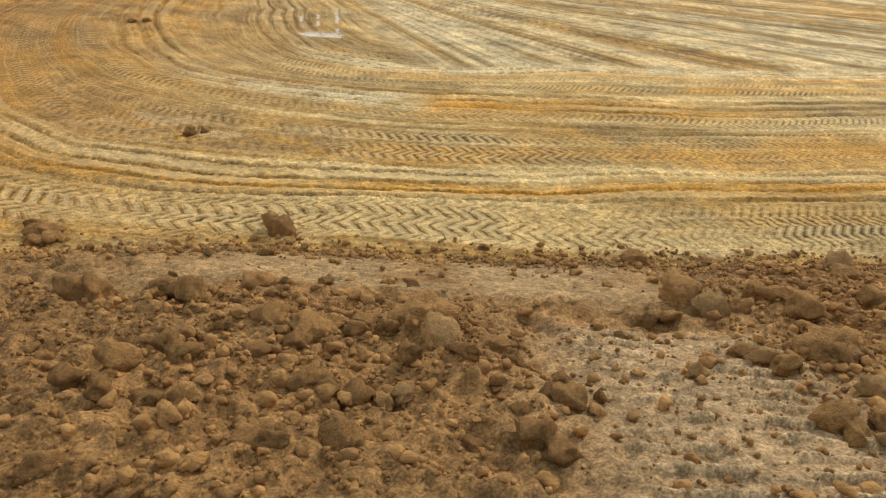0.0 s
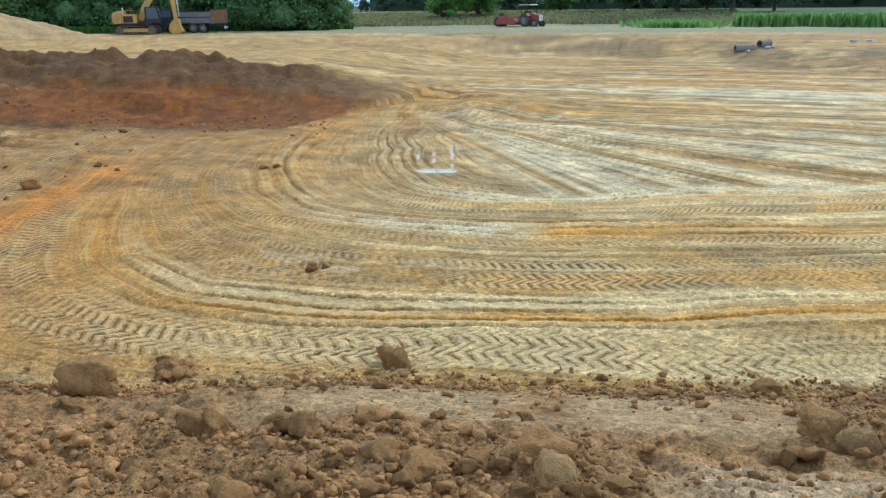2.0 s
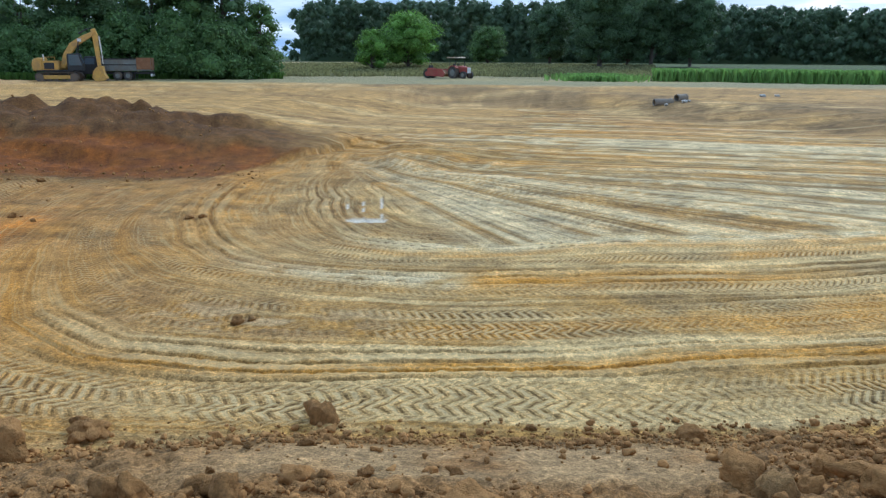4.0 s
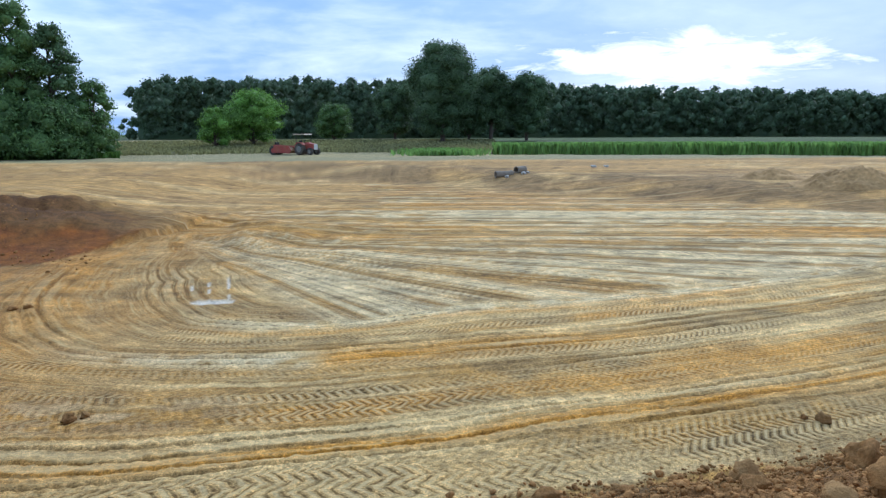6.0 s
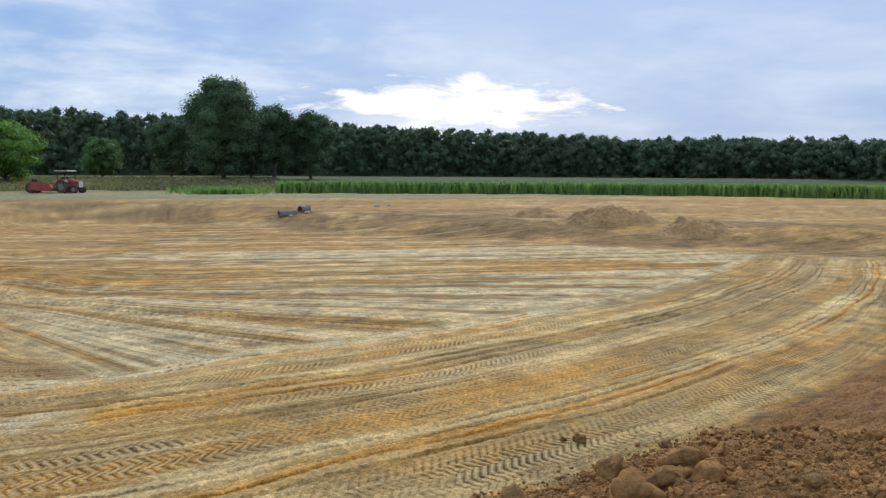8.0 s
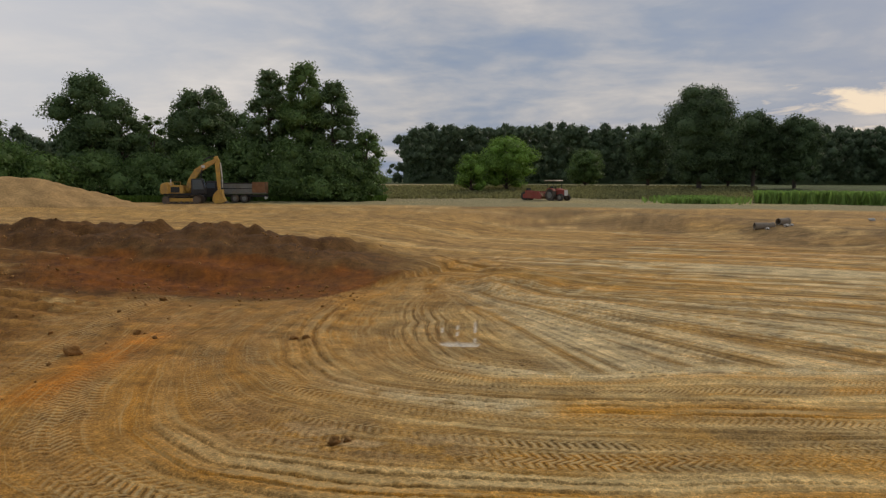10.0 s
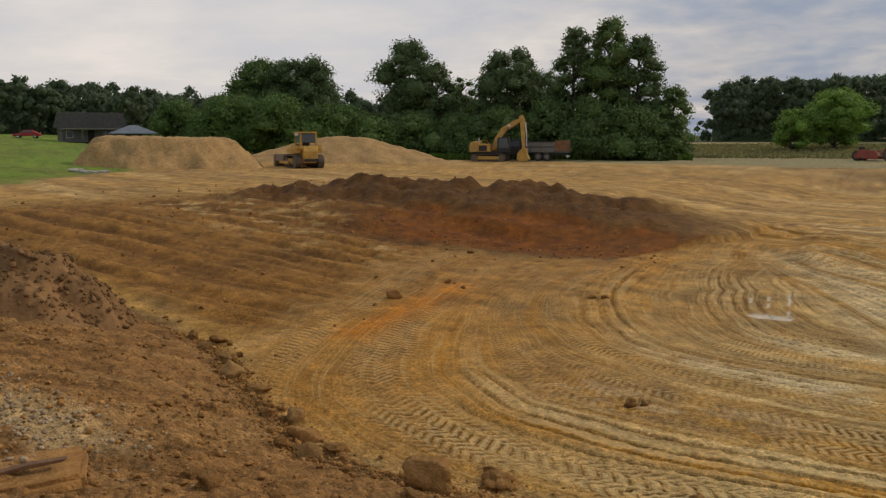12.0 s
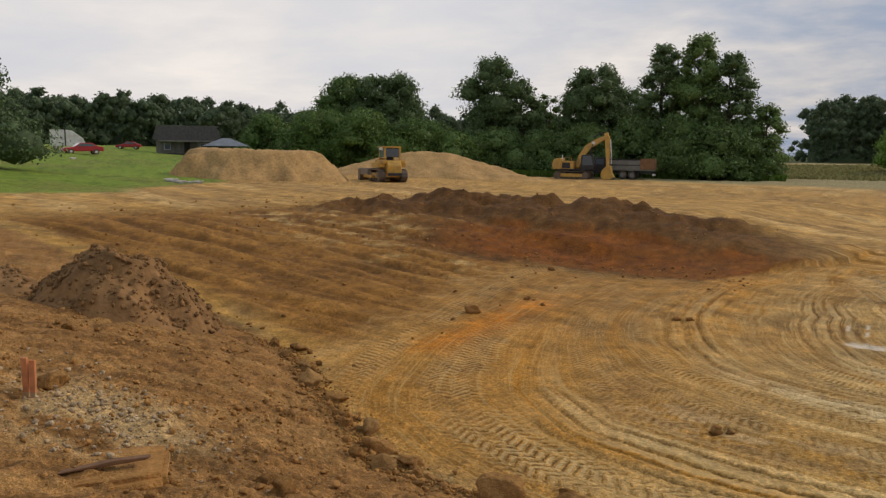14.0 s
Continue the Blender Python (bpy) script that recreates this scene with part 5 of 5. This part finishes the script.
car(X, Y, 62.85 + 12, "red saloon car parked on the lawn before trees")
X, Y = bearing(59.9, 150)
car(X, Y, 59.9 - 10, "dull red car parked far off under the trees", long=4.2)
X, Y = bearing(64.0, 118)
box_trailer(X, Y, 64.0)
X, Y = bearing(53.5, 118)
open_shed(X, Y, 53.5)

# ---- heaps, clods, stakes ----
CLOD = material("dry_clod", (0.365, 0.19, 0.064), 0.95, vary=0.4, scale=11, bump=1.0, bump_scale=30, spread=0.3, spec=0.15)
CLOD_GREY = material("pale_clod", (0.35, 0.20, 0.075), 0.95, vary=0.35, scale=9, bump=0.8, bump_scale=24, spread=0.4, spec=0.15)
HEAP = material("heap_earth", (0.43, 0.27, 0.115), 0.95, vary=0.4, scale=5.0, bump=0.9, bump_scale=7, spec=0.15)
HEAP_DARK = material("dark_heap_earth", (0.25, 0.14, 0.06), 0.95, vary=0.45, scale=4, bump=0.9, bump_scale=12, spec=0.15)


def clod_mesh(seed, detail=3, rough=0.6):
    """A lump of earth: faceted, chipped and cracked."""
    rng = random.Random(seed)
    bm = bmesh.new()
    bmesh.ops.create_icosphere(bm, subdivisions=detail, radius=0.5)
    off = Vector((rng.uniform(-50, 50), rng.uniform(-50, 50), rng.uniform(-50, 50)))
    cuts = []
    for _ in range(11):
        d = Vector((rng.gauss(0, 1), rng.gauss(0, 1), rng.gauss(0, 0.8))).normalized()
        cuts.append((d, rng.uniform(0.22, 0.42)))
    for v in bm.verts:
        p = v.co.copy()
        for d, far in cuts:
            over = p.dot(d) - far
            if over > 0:
                p -= d * over * 0.85
        p *= 1 + rough * noise.noise(p * 2.6 + off) + 0.6 * rough * noise.noise(p * 6.5 + off) + 0.3 * rough * noise.noise(p * 15 + off) + 0.12 * rough * noise.noise(p * 32 + off)
        p.z *= 0.78
        v.co = p
    me = bpy.data.meshes.new("dirt_clod")
    bm.to_mesh(me)
    bm.free()
    for p in me.polygons:
        p.use_smooth = True
    return me


CLOD_MESHES = [clod_mesh(k) for k in range(12)]
for k, me in enumerate(CLOD_MESHES):
    me.materials.append(CLOD_GREY if k % 5 == 4 else CLOD)

# larger clods: x, y and width
TOE_ROW = ((-1.54, 7.71, 0.33), (-3.90, 7.35, 0.37), (-1.49, 6.81, 0.17), (-2.00, 6.60, 0.09), (-0.04, 5.80, 0.13), (-0.77, 5.70, 0.16), (2.33, 7.45, 0.32), (4.44, 7.08, 0.36),
           (-4.48, 6.70, 0.72), (-4.05, 7.45, 0.22), (-4.16, 5.81, 0.26), (-3.84, 7.30, 0.30), (3.17, 7.53, 0.20), (-6.17, 7.03, 0.31), (-3.89, 7.14, 0.22))
LEFT_HEAP = ((-2.55, 5.09, 0.30), (-2.41, 5.11, 0.30), (-1.84, 5.07, 0.34), (-1.65, 4.88, 0.28), (-1.40, 5.23, 0.20), (-1.34, 5.58, 0.30), (-1.06, 5.48, 0.20), (-1.00, 4.60, 0.26),
             (-0.71, 4.40, 0.32), (-0.56, 4.57, 0.17), (0.03, 4.81, 0.38), (0.17, 4.41, 0.34), (-0.33, 4.68, 0.21), (-0.17, 4.65, 0.21), (-1.55, 4.05, 0.20), (-1.75, 3.84, 0.27), (-1.39, 3.87, 0.26))
LOW_HEAP = ((-1.83, 3.43, 0.20), (-1.69, 3.45, 0.18), (-1.61, 3.28, 0.18), (-1.37, 3.27, 0.19), (-1.22, 3.25, 0.20), (-0.76, 2.93, 0.21), (-0.64, 2.89, 0.18), (-0.33, 2.99, 0.26), (-0.60, 3.59, 0.18),
            (-0.45, 3.47, 0.16), (-0.26, 3.43, 0.20), (-0.14, 3.44, 0.14), (-0.04, 3.53, 0.16), (-0.03, 3.98, 0.19), (0.60, 4.47, 0.23), (0.65, 4.22, 0.18), (0.77, 4.14, 0.16), (0.62, 3.05, 0.25),
            (0.74, 2.91, 0.18), (0.78, 3.56, 0.14), (0.89, 3.73, 0.15), (0.35, 4.18, 0.16))
RIGHT_HEAP = ((2.21, 5.67, 0.44), (2.40, 5.40, 0.34), (1.84, 5.22, 0.20), (2.02, 5.23, 0.22), (2.97, 4.63, 0.44), (2.93, 4.36, 0.23), (2.48, 4.22, 0.22), (3.23, 5.52, 0.32), (3.15, 5.76, 0.38), (3.01, 6.01, 0.28),
              (2.69, 5.60, 0.21), (2.41, 4.42, 0.22), (2.42, 3.45, 0.27), (2.46, 3.36, 0.23), (2.66, 3.46, 0.23), (1.83, 4.08, 0.16), (4.06, 5.96, 0.30), (2.90, 3.91, 0.21), (2.29, 4.51, 0.20), (1.49, 4.65, 0.14))
FAR_SIDE = ((6.66, 9.20, 0.22), (4.61, 7.52, 0.34), (6.02, 7.59, 0.50), (5.35, 6.19, 0.55), (6.77, 7.09, 0.50), (6.33, 6.16, 0.40), (5.99, 6.55, 0.41), (6.49, 9.32, 0.13), (4.72, 6.20, 0.37),
            (-11.31, 15.56, 0.42), (-6.84, 18.06, 0.22), (-6.55, 18.2, 0.2), (-3.44, 10.79, 0.22), (-3.25, 10.95, 0.14), (-13.13, 22.77, 0.26), (-11.16, 18.04, 0.22), (-5.55, 4.32, 0.36), (-12.07, 5.41, 0.25), (-9.34, 3.87, 0.40), (-20.51, 7.17, 0.7), (-6.35, 2.21, 0.22))
rng = np.random.default_rng(11)


def ground_at(xs, ys):
    return surface(np.asarray(xs, float), np.asarray(ys, float))[0]


def drop_clods(rows, sink=0.24):
    zs = ground_at([r[0] for r in rows], [r[1] for r in rows])
    for (x, y, w), z in zip(rows, zs):
        pick = int(rng.integers(12))
        ob = new("dirt_clod", CLOD_MESHES[0 if w > 0.6 else pick])
        turn = rng.random() * 360
        flat_ = 1.75 if (x, y) == (-1.54, 7.71) else 0.85 + 0.35 * rng.random()
        ob.matrix_basis = pose(x, y, float(z) + w * (0.40 - sink) * 0.9, rng.normal() * 14, rng.normal() * 14, turn) @ Matrix.Diagonal((w * 1.12, w * (0.75 + 0.3 * rng.random()) * 1.1, w * flat_, 1))
        tagged(ob, "rough brown lump of dry earth on the spoil bank" if w > 0.2 else "small brown clod of dry earth", "clod", "clods on the spoil bank")


for rows in (TOE_ROW, LEFT_HEAP, LOW_HEAP, RIGHT_HEAP, FAR_SIDE):
    drop_clods(rows)


def scatter(count, seed, wide):
    """Places for loose lumps over the near bank, thick where the spoil lies."""
    g = np.random.default_rng(seed)
    out = []
    while len(out) < count:
        x, y = g.uniform(-14, 9, 4000), g.uniform(1.2, 10, 4000)
        toe = np.interp(x, TOE_X, TOE_Y)
        heap_left = (0.65 + 0.35 * smooth(y, 3.1, 4.2)) * np.exp(-((x + 1.6) / 2.4) ** 4) * (y < 5.3) * (y > 1.6) * (x < 0.9 - 0.25 * (4.5 - y) ** 2 * 0.2)
        heap_right = (x > 2.3) * smooth(x, 2.2, 3.0) * (y < toe - 0.3)
        edge = np.exp(-((y - toe + 0.2) / 0.3) ** 2) * 1.6
        left_side = (x < -4) * (y < toe) * (0.03 + 0.16 * smooth(fbm(x * 0.8, y * 0.8, 3, 7), 0.5, 0.7))
        crawler = (x > 1.0) * (x < 2.7) * (y < 4.9) * 0.22
        want = np.clip(heap_left + heap_right * 0.75 + edge + left_side + crawler + 0.05 * (y < toe), 0, 1)
        keep = g.random(4000) < want
        out += list(zip(x[keep], y[keep]))
    out = np.array(out[:count])
    return out, wide * (0.6 + 0.9 * g.random(count) ** 3)


g = np.random.default_rng(23)
EDGE_X = np.linspace(-12.2, -5.4, 18) + g.normal(size=18) * 0.15
drop_clods([(float(a), float(np.interp(a, TOE_X, TOE_Y) - 0.2 + 0.22 * g.normal()), float(w)) for a, w in zip(EDGE_X, 0.16 + 0.3 * g.random(18) ** 2)])
spots, widths = scatter(185, 21, 0.15)
drop_clods([(float(a), float(b), float(w)) for (a, b), w in zip(spots, widths)])


def crumb_layer(name, count, seed, wide, detail, label, mat, where=scatter):
    """Loose crumbs past counting: small lumps joined into one mesh."""
    g = np.random.default_rng(seed)
    xy, w, *over = where(count, seed, wide)
    z = over[0] if over else ground_at(xy[:, 0], xy[:, 1])
    shapes = []
    for k in range(8):
        me = clod_mesh(60 + k + seed, detail)
        v = np.empty(len(me.vertices) * 3)
        me.vertices.foreach_get("co", v)
        f = np.empty(len(me.polygons) * 3, dtype=np.int32)
        me.polygons.foreach_get("vertices", f)
        shapes.append((v.reshape(-1, 3), f.reshape(-1, 3)))
        bpy.data.meshes.remove(me)
    vs, fs, n = [], [], 0
    for (x, y), zz, ww in zip(xy, z, w):
        v, f = shapes[int(g.integers(8))]
        a = g.random() * 6.28
        c, s = math.cos(a), math.sin(a)
        q = v * [ww, ww * (0.7 + 0.4 * g.random()), ww * (0.7 + 0.5 * g.random())]
        vs.append(np.stack([c * q[:, 0] - s * q[:, 1] + x, s * q[:, 0] + c * q[:, 1] + y, q[:, 2] + zz + ww * 0.16], 1))
        fs.append(f + n)
        n += len(v)
    return tagged(new(name, mesh_of(name, np.concatenate(vs), np.concatenate(fs), mat)), label, "earth crumbs", kind="stuff")


def crumb_material():
    m = CLOD.copy()
    m.name = "loose_crumbs"
    n, l = m.node_tree.nodes, m.node_tree.links
    geo, r, mix = n.new("ShaderNodeNewGeometry"), n.new("ShaderNodeMapRange"), n.new("ShaderNodeMix")
    r.inputs[3].default_value, r.inputs[4].default_value = 0.7, 1.18
    l.new(geo.outputs["Random Per Island"], r.inputs[0])
    mix.data_type, mix.blend_type = "RGBA", "MULTIPLY"
    mix.inputs[0].default_value = 1.0
    p = n["Principled BSDF"]
    l.new(p.inputs["Base Color"].links[0].from_socket, mix.inputs[6])
    l.new(r.outputs[0], mix.inputs[7])
    l.new(mix.outputs[2], p.inputs["Base Color"])
    return m


CRUMB = crumb_material()
crumb_layer("earth_crumbs", 4600, 31, 0.095, 2, "brown crumbs of broken earth over the spoil bank", CRUMB)
crumb_layer("earth_crumbs", 19000, 32, 0.042, 1, "fine brown crumbs of earth over the spoil bank", CRUMB)


def scatter_wide(count, seed, wide):
    """Stray lumps over the slope, the ridge and the edge of the floor."""
    g = np.random.default_rng(seed)
    out = []
    while len(out) < count:
        x, y = g.uniform(-34, 14, 6000), g.uniform(6, 42, 6000)
        d, run_ = along(x, y, RIDGE)
        want = 0.05 * (x < -10) + 0.12 * np.exp(-(d / 2.2) ** 2) * (run_ > 5) * (run_ < 27) + 0.35 * np.exp(-((d + 8.8) / 1.2) ** 2) * (run_ > 8) * (x < -7)
        out += list(zip(x[k], y[k])) if (k := g.random(6000) < want).any() else []
    return np.array(out[:count]), wide * (0.5 + 1.1 * g.random(count) ** 3)


crumb_layer("earth_crumbs", 1100, 41, 0.12, 1, "stray brown lumps on the slope and ridge", CRUMB, scatter_wide)


def heap(name, x, y, long, deep, tall, yaw, mat, seed, label, flat_top=0.0, rough=0.12, cells=90, group="", base=None):
    """A dumped heap of earth."""
    u, w = np.meshgrid(np.linspace(-1, 1, cells), np.linspace(-1, 1, max(40, cells * 2 // 3)), indexing="ij")
    px, py = u * long * 0.62, w * deep * 0.62
    wob = 1 + 0.35 * (fbm(px * 0.35 + seed, py * 0.35, 3, seed) - 0.5)
    rad = np.sqrt((u * 1.2) ** 2 + (w * 1.2) ** 2) * wob
    z = np.clip(1 - rad, -0.15, 1) / (1 - flat_top)
    z = np.where(z > 0.8, 0.8 + 0.2 * np.tanh((z - 0.8) / 0.2), z) * tall
    z = z + rough * tall * (fbm(px * 1.5, py * 1.5, 4, seed + 5, 0.5) - 0.5) * 2 * smooth(z, 0, 0.3)
    n, m = u.shape
    i, j = np.meshgrid(np.arange(n - 1), np.arange(m - 1), indexing="ij")
    f = np.stack([i * m + j, (i + 1) * m + j, (i + 1) * m + j + 1, i * m + j + 1], -1).reshape(-1, 4)
    z0 = low(x, y) if base is None else base
    c, s = math.cos(radians(yaw)), math.sin(radians(yaw))
    lie = land(x + c * px - s * py, y + s * px + c * py) - z0
    me = mesh_of(name, np.stack([px, py, lie + z - 0.02], -1).reshape(-1, 3), f, mat, True)
    ob = new(name, me)
    ob.matrix_basis = pose(x, y, z0, 0, 0, yaw)
    return tagged(ob, label, "dirt mound", group)


heap("dirt_mound", *bearing(51.3, 71), 15.5, 11, 2.5, 51, HEAP, 3, "flat-topped heap of tan earth beside the lawn", 0.66, 0.1, group="heaps behind the bulldozer")
heap("dirt_mound", *bearing(39.0, 92), 27, 14, 3.0, 39, HEAP, 4, "long low heap of tan earth behind the bulldozer", 0.12, 0.05, group="heaps behind the bulldozer")
heap("dirt_mound", *bearing(-36.6, 49.5), 6.0, 4.0, 0.95, -36, HEAP, 5, "small tan earth heap by the far bank", 0.2, 0.4, 120)
heap("dirt_mound", *bearing(-42.5, 47), 5.0, 3.2, 0.65, -30, HEAP, 8, "rough pale heap of broken earth by the far bank", 0.3, 0.5, 110)
heap("dirt_mound", *bearing(-31.5, 53), 4.5, 3.0, 0.6, -25, HEAP, 9, "low tan earth heap by the far bank", 0.3, 0.4, 90)
dark_mounds = [heap("dirt_mound", -14.3, 7.8, 3.9, 2.9, 1.3, 25, HEAP_DARK, 6, "dark crumbly mound of topsoil with a survey stake", 0.3, 0.3, 150),
               heap("dirt_mound", -17.6, 6.6, 5.5, 1.8, 0.5, 20, HEAP_DARK, 7, "low dark spread of topsoil beside a mound", 0.1, 0.45, 110)]


def over_mounds(count, seed, wide):
    """Crumbs that lie on the dark mounds."""
    g = np.random.default_rng(seed)
    rows = []
    for ob in dark_mounds:
        v = np.empty(len(ob.data.vertices) * 3)
        ob.data.vertices.foreach_get("co", v)
        m = np.array(ob.matrix_basis)
        v = v.reshape(-1, 3) @ m[:3, :3].T + m[:3, 3]
        proud = v[:, 2] - land(v[:, 0], v[:, 1]) > 0.04
        rows.append(v[proud])
    rows = np.concatenate(rows)
    pick = rows[g.integers(0, len(rows), count)]
    return pick[:, :2] + g.normal(size=(count, 2)) * 0.02, wide * (0.5 + 1.6 * g.random(count) ** 4), pick[:, 2] - 0.02


DARK_CRUMB = crumb_material()
DARK_CRUMB.name = "dark_crumbs"
for node in DARK_CRUMB.node_tree.nodes:
    if node.type == "MIX" and not node.inputs[6].is_linked:
        node.inputs[6].default_value = (0.28, 0.158, 0.068, 1)
crumb_layer("earth_crumbs", 2600, 51, 0.09, 1, "dark crumbs of topsoil over the mounds", DARK_CRUMB, over_mounds)

STONE = material("pale_rubble", (0.50, 0.47, 0.42), 0.9, vary=0.3, scale=10, bump=0.6)
stone_mesh = clod_mesh(90, 3)
stone_mesh.materials.append(STONE)
for yaw, r, w in ((-13.3, 57.6, 0.32), (-14.5, 58.2, 0.45), (-14.8, 58.6, 0.3), (-19.5, 66, 0.5), (-20.4, 67, 0.4), (56.8, 58, 0.55), (57.4, 58.6, 0.7), (56.2, 58.4, 0.4), (55.6, 58.8, 0.5), (63.5, 88, 0.5)):
    px, py = bearing(yaw, r)
    stone = new("pale_stone", stone_mesh)
    stone.matrix_basis = pose(px, py, low(px, py) + w * 0.12, 0, 0, yaw * 7) @ Matrix.Diagonal((w * 1.6, w, w * 0.8, 1))
    tagged(stone, "pale broken stone lying on bare ground", "stone", "pale rubble on the site")

def over_ash(count, seed, wide):
    g = np.random.default_rng(seed)
    xy = np.stack([g.normal(-8.2, 0.9, count), g.normal(3.9, 0.6, count)], 1)
    return xy, wide * (0.4 + 1.6 * g.random(count) ** 3)


PALE_CRUMB = crumb_material()
PALE_CRUMB.name = "pale_crumbs"
for node in PALE_CRUMB.node_tree.nodes:
    if node.type == "MIX" and not node.inputs[6].is_linked:
        node.inputs[6].default_value = (0.42, 0.315, 0.195, 1)
crumb_layer("earth_crumbs", 750, 61, 0.055, 1, "pale grey crumbs of dried clay beside the stakes", PALE_CRUMB, over_ash)

ORANGE_PAINT = material("fluorescent_orange_paint", (0.58, 0.22, 0.09), 0.75, vary=0.4)
WOOD = material("stake_wood", (0.42, 0.28, 0.15), 0.8, vary=0.3, scale=25)
BOARD = material("red_brown_board", (0.17, 0.082, 0.035), 0.75, vary=0.35, scale=14, bump=0.3)


def stake(x, y, tall, lean, label):
    z = height(x, y)
    root = thing("survey_stake", x, y, z - 0.06, 25, label, "stake", "survey stakes")
    root.matrix_basis = root.matrix_basis @ pose(0, 0, 0, lean, lean * 0.6, 0)
    part("shaft", prism(fresh(), [(-0.035, 0), (0.035, 0), (0.035, tall), (-0.035, tall)], -0.014, 0.014, 0.004), WOOD, root)
    part("painted_top", prism(fresh(), [(-0.038, tall * 0.25), (0.038, tall * 0.25), (0.038, tall + 0.004), (-0.038, tall + 0.004)], -0.017, 0.017, 0.004), ORANGE_PAINT, root, "bright orange painted top")


stake(-9.02, 3.42, 0.55, 4, "orange-topped wooden survey stake in pale spoil")
stake(-8.90, 3.44, 0.50, -5, "orange-topped wooden survey stake in pale spoil")
stake(-15.6, 8.9, 1.35, 3, "orange-topped wooden survey stake behind the heap")


def clay_slab(x, y, yaw):
    z = height(x, y)
    root = thing("clay_block", x, y, z - 0.15, yaw, "cut block of brown clay with a cracked pale top", "clay block")
    bm = fresh()
    block(bm, -0.75, 0.6, -0.35, 0.55, -0.35, 0.16, 0.05)
    bmesh.ops.subdivide_edges(bm, edges=bm.edges[:], cuts=4, use_grid_fill=True)
    for v in bm.verts:
        v.co += Vector((noise.noise(v.co * 3), noise.noise(v.co * 3 + Vector((9, 0, 0))), noise.noise(v.co * 3 + Vector((0, 9, 0))))) * 0.06
    part("clay", bm, CLOD, root, soft=True)


clay_slab(-6.75, 3.1, 60)
plank = thing("wooden_board", -6.72, 3.15, height(-6.72, 3.15) + 0.05, 64, "split red-brown board lying on a clay block", "board")
part("board", prism(fresh(), [(-0.5, 0.0), (0.32, 0.015), (0.38, 0.04), (0.05, 0.055), (-0.44, 0.015)], -0.03, 0.05, 0.006), BOARD, plank)


# ---- growing things on the ground ----
BLADE = leaf_material("green_crop", (0.23, 0.37, 0.09), 0.35)
WEED = leaf_material("meadow_weeds", (0.27, 0.26, 0.11), 0.35)
TURF = leaf_material("rough_grass", (0.085, 0.155, 0.025), 0.3)


def stalks(name, xy, tall, wide, mat, label, category, seed, lean=0.3):
    """Upright blades: two crossed narrow leaves for each stalk, joined."""
    g = np.random.default_rng(seed)
    n = len(xy)
    z = land(xy[:, 0], xy[:, 1]) - 0.05
    h = tall * (0.65 + 0.5 * g.random(n))
    a = g.random(n) * math.pi
    tip = g.normal(size=(n, 2)) * lean * h[:, None] * 0.5
    d = np.stack([np.cos(a), np.sin(a)], 1) * wide * (0.6 + 0.8 * g.random((n, 1)))
    base = np.concatenate([xy, z[:, None]], 1)
    q = np.stack([base + np.concatenate([-d * 0.5, np.zeros((n, 1))], 1), base + np.concatenate([d * 0.5, np.zeros((n, 1))], 1),
                  base + np.concatenate([tip + d * 0.6, h[:, None]], 1), base + np.concatenate([tip - d * 0.3, h[:, None] * 0.93], 1)], 1)
    return tagged(new(name, mesh_of(name, q.reshape(-1, 3), np.arange(4 * n).reshape(n, 4), mat)), label, category, kind="stuff")


g = np.random.default_rng(5)
n = 26000
yaw, r = np.radians(g.uniform(-66, -12.3, n)), 106 + 9 * g.random(n) ** 1.5
stalks("crop_strip", np.stack([-r * np.sin(yaw), r * np.cos(yaw)], 1), 1.5, 0.28, BLADE, "bright green strip of tall crop along the site", "crop", 6)
n = 2600
yaw, r = np.radians(g.normal(-8.4, 1.1, n)), g.uniform(100, 114, n)
stalks("crop_strip", np.stack([-r * np.sin(yaw), r * np.cos(yaw)], 1), 0.8, 0.25, BLADE, "low bright green weeds below the tall pine", "weeds", 7)
n = 16000
yaw, r = np.radians(g.uniform(-12.3, 15, n)), g.uniform(116, 150, n)
stalks("meadow_grass", np.stack([-r * np.sin(yaw), r * np.cos(yaw)], 1), 0.5, 0.3, WEED, "dry green meadow grass before the wood", "grass", 8)
n = 5000
yaw, r = np.radians(g.uniform(14, 36, n)), g.uniform(106.5, 111, n)
stalks("lawn_grass", np.stack([-r * np.sin(yaw), r * np.cos(yaw)], 1), 0.8, 0.25, TURF, "green tall grass under the trees", "grass", 10)
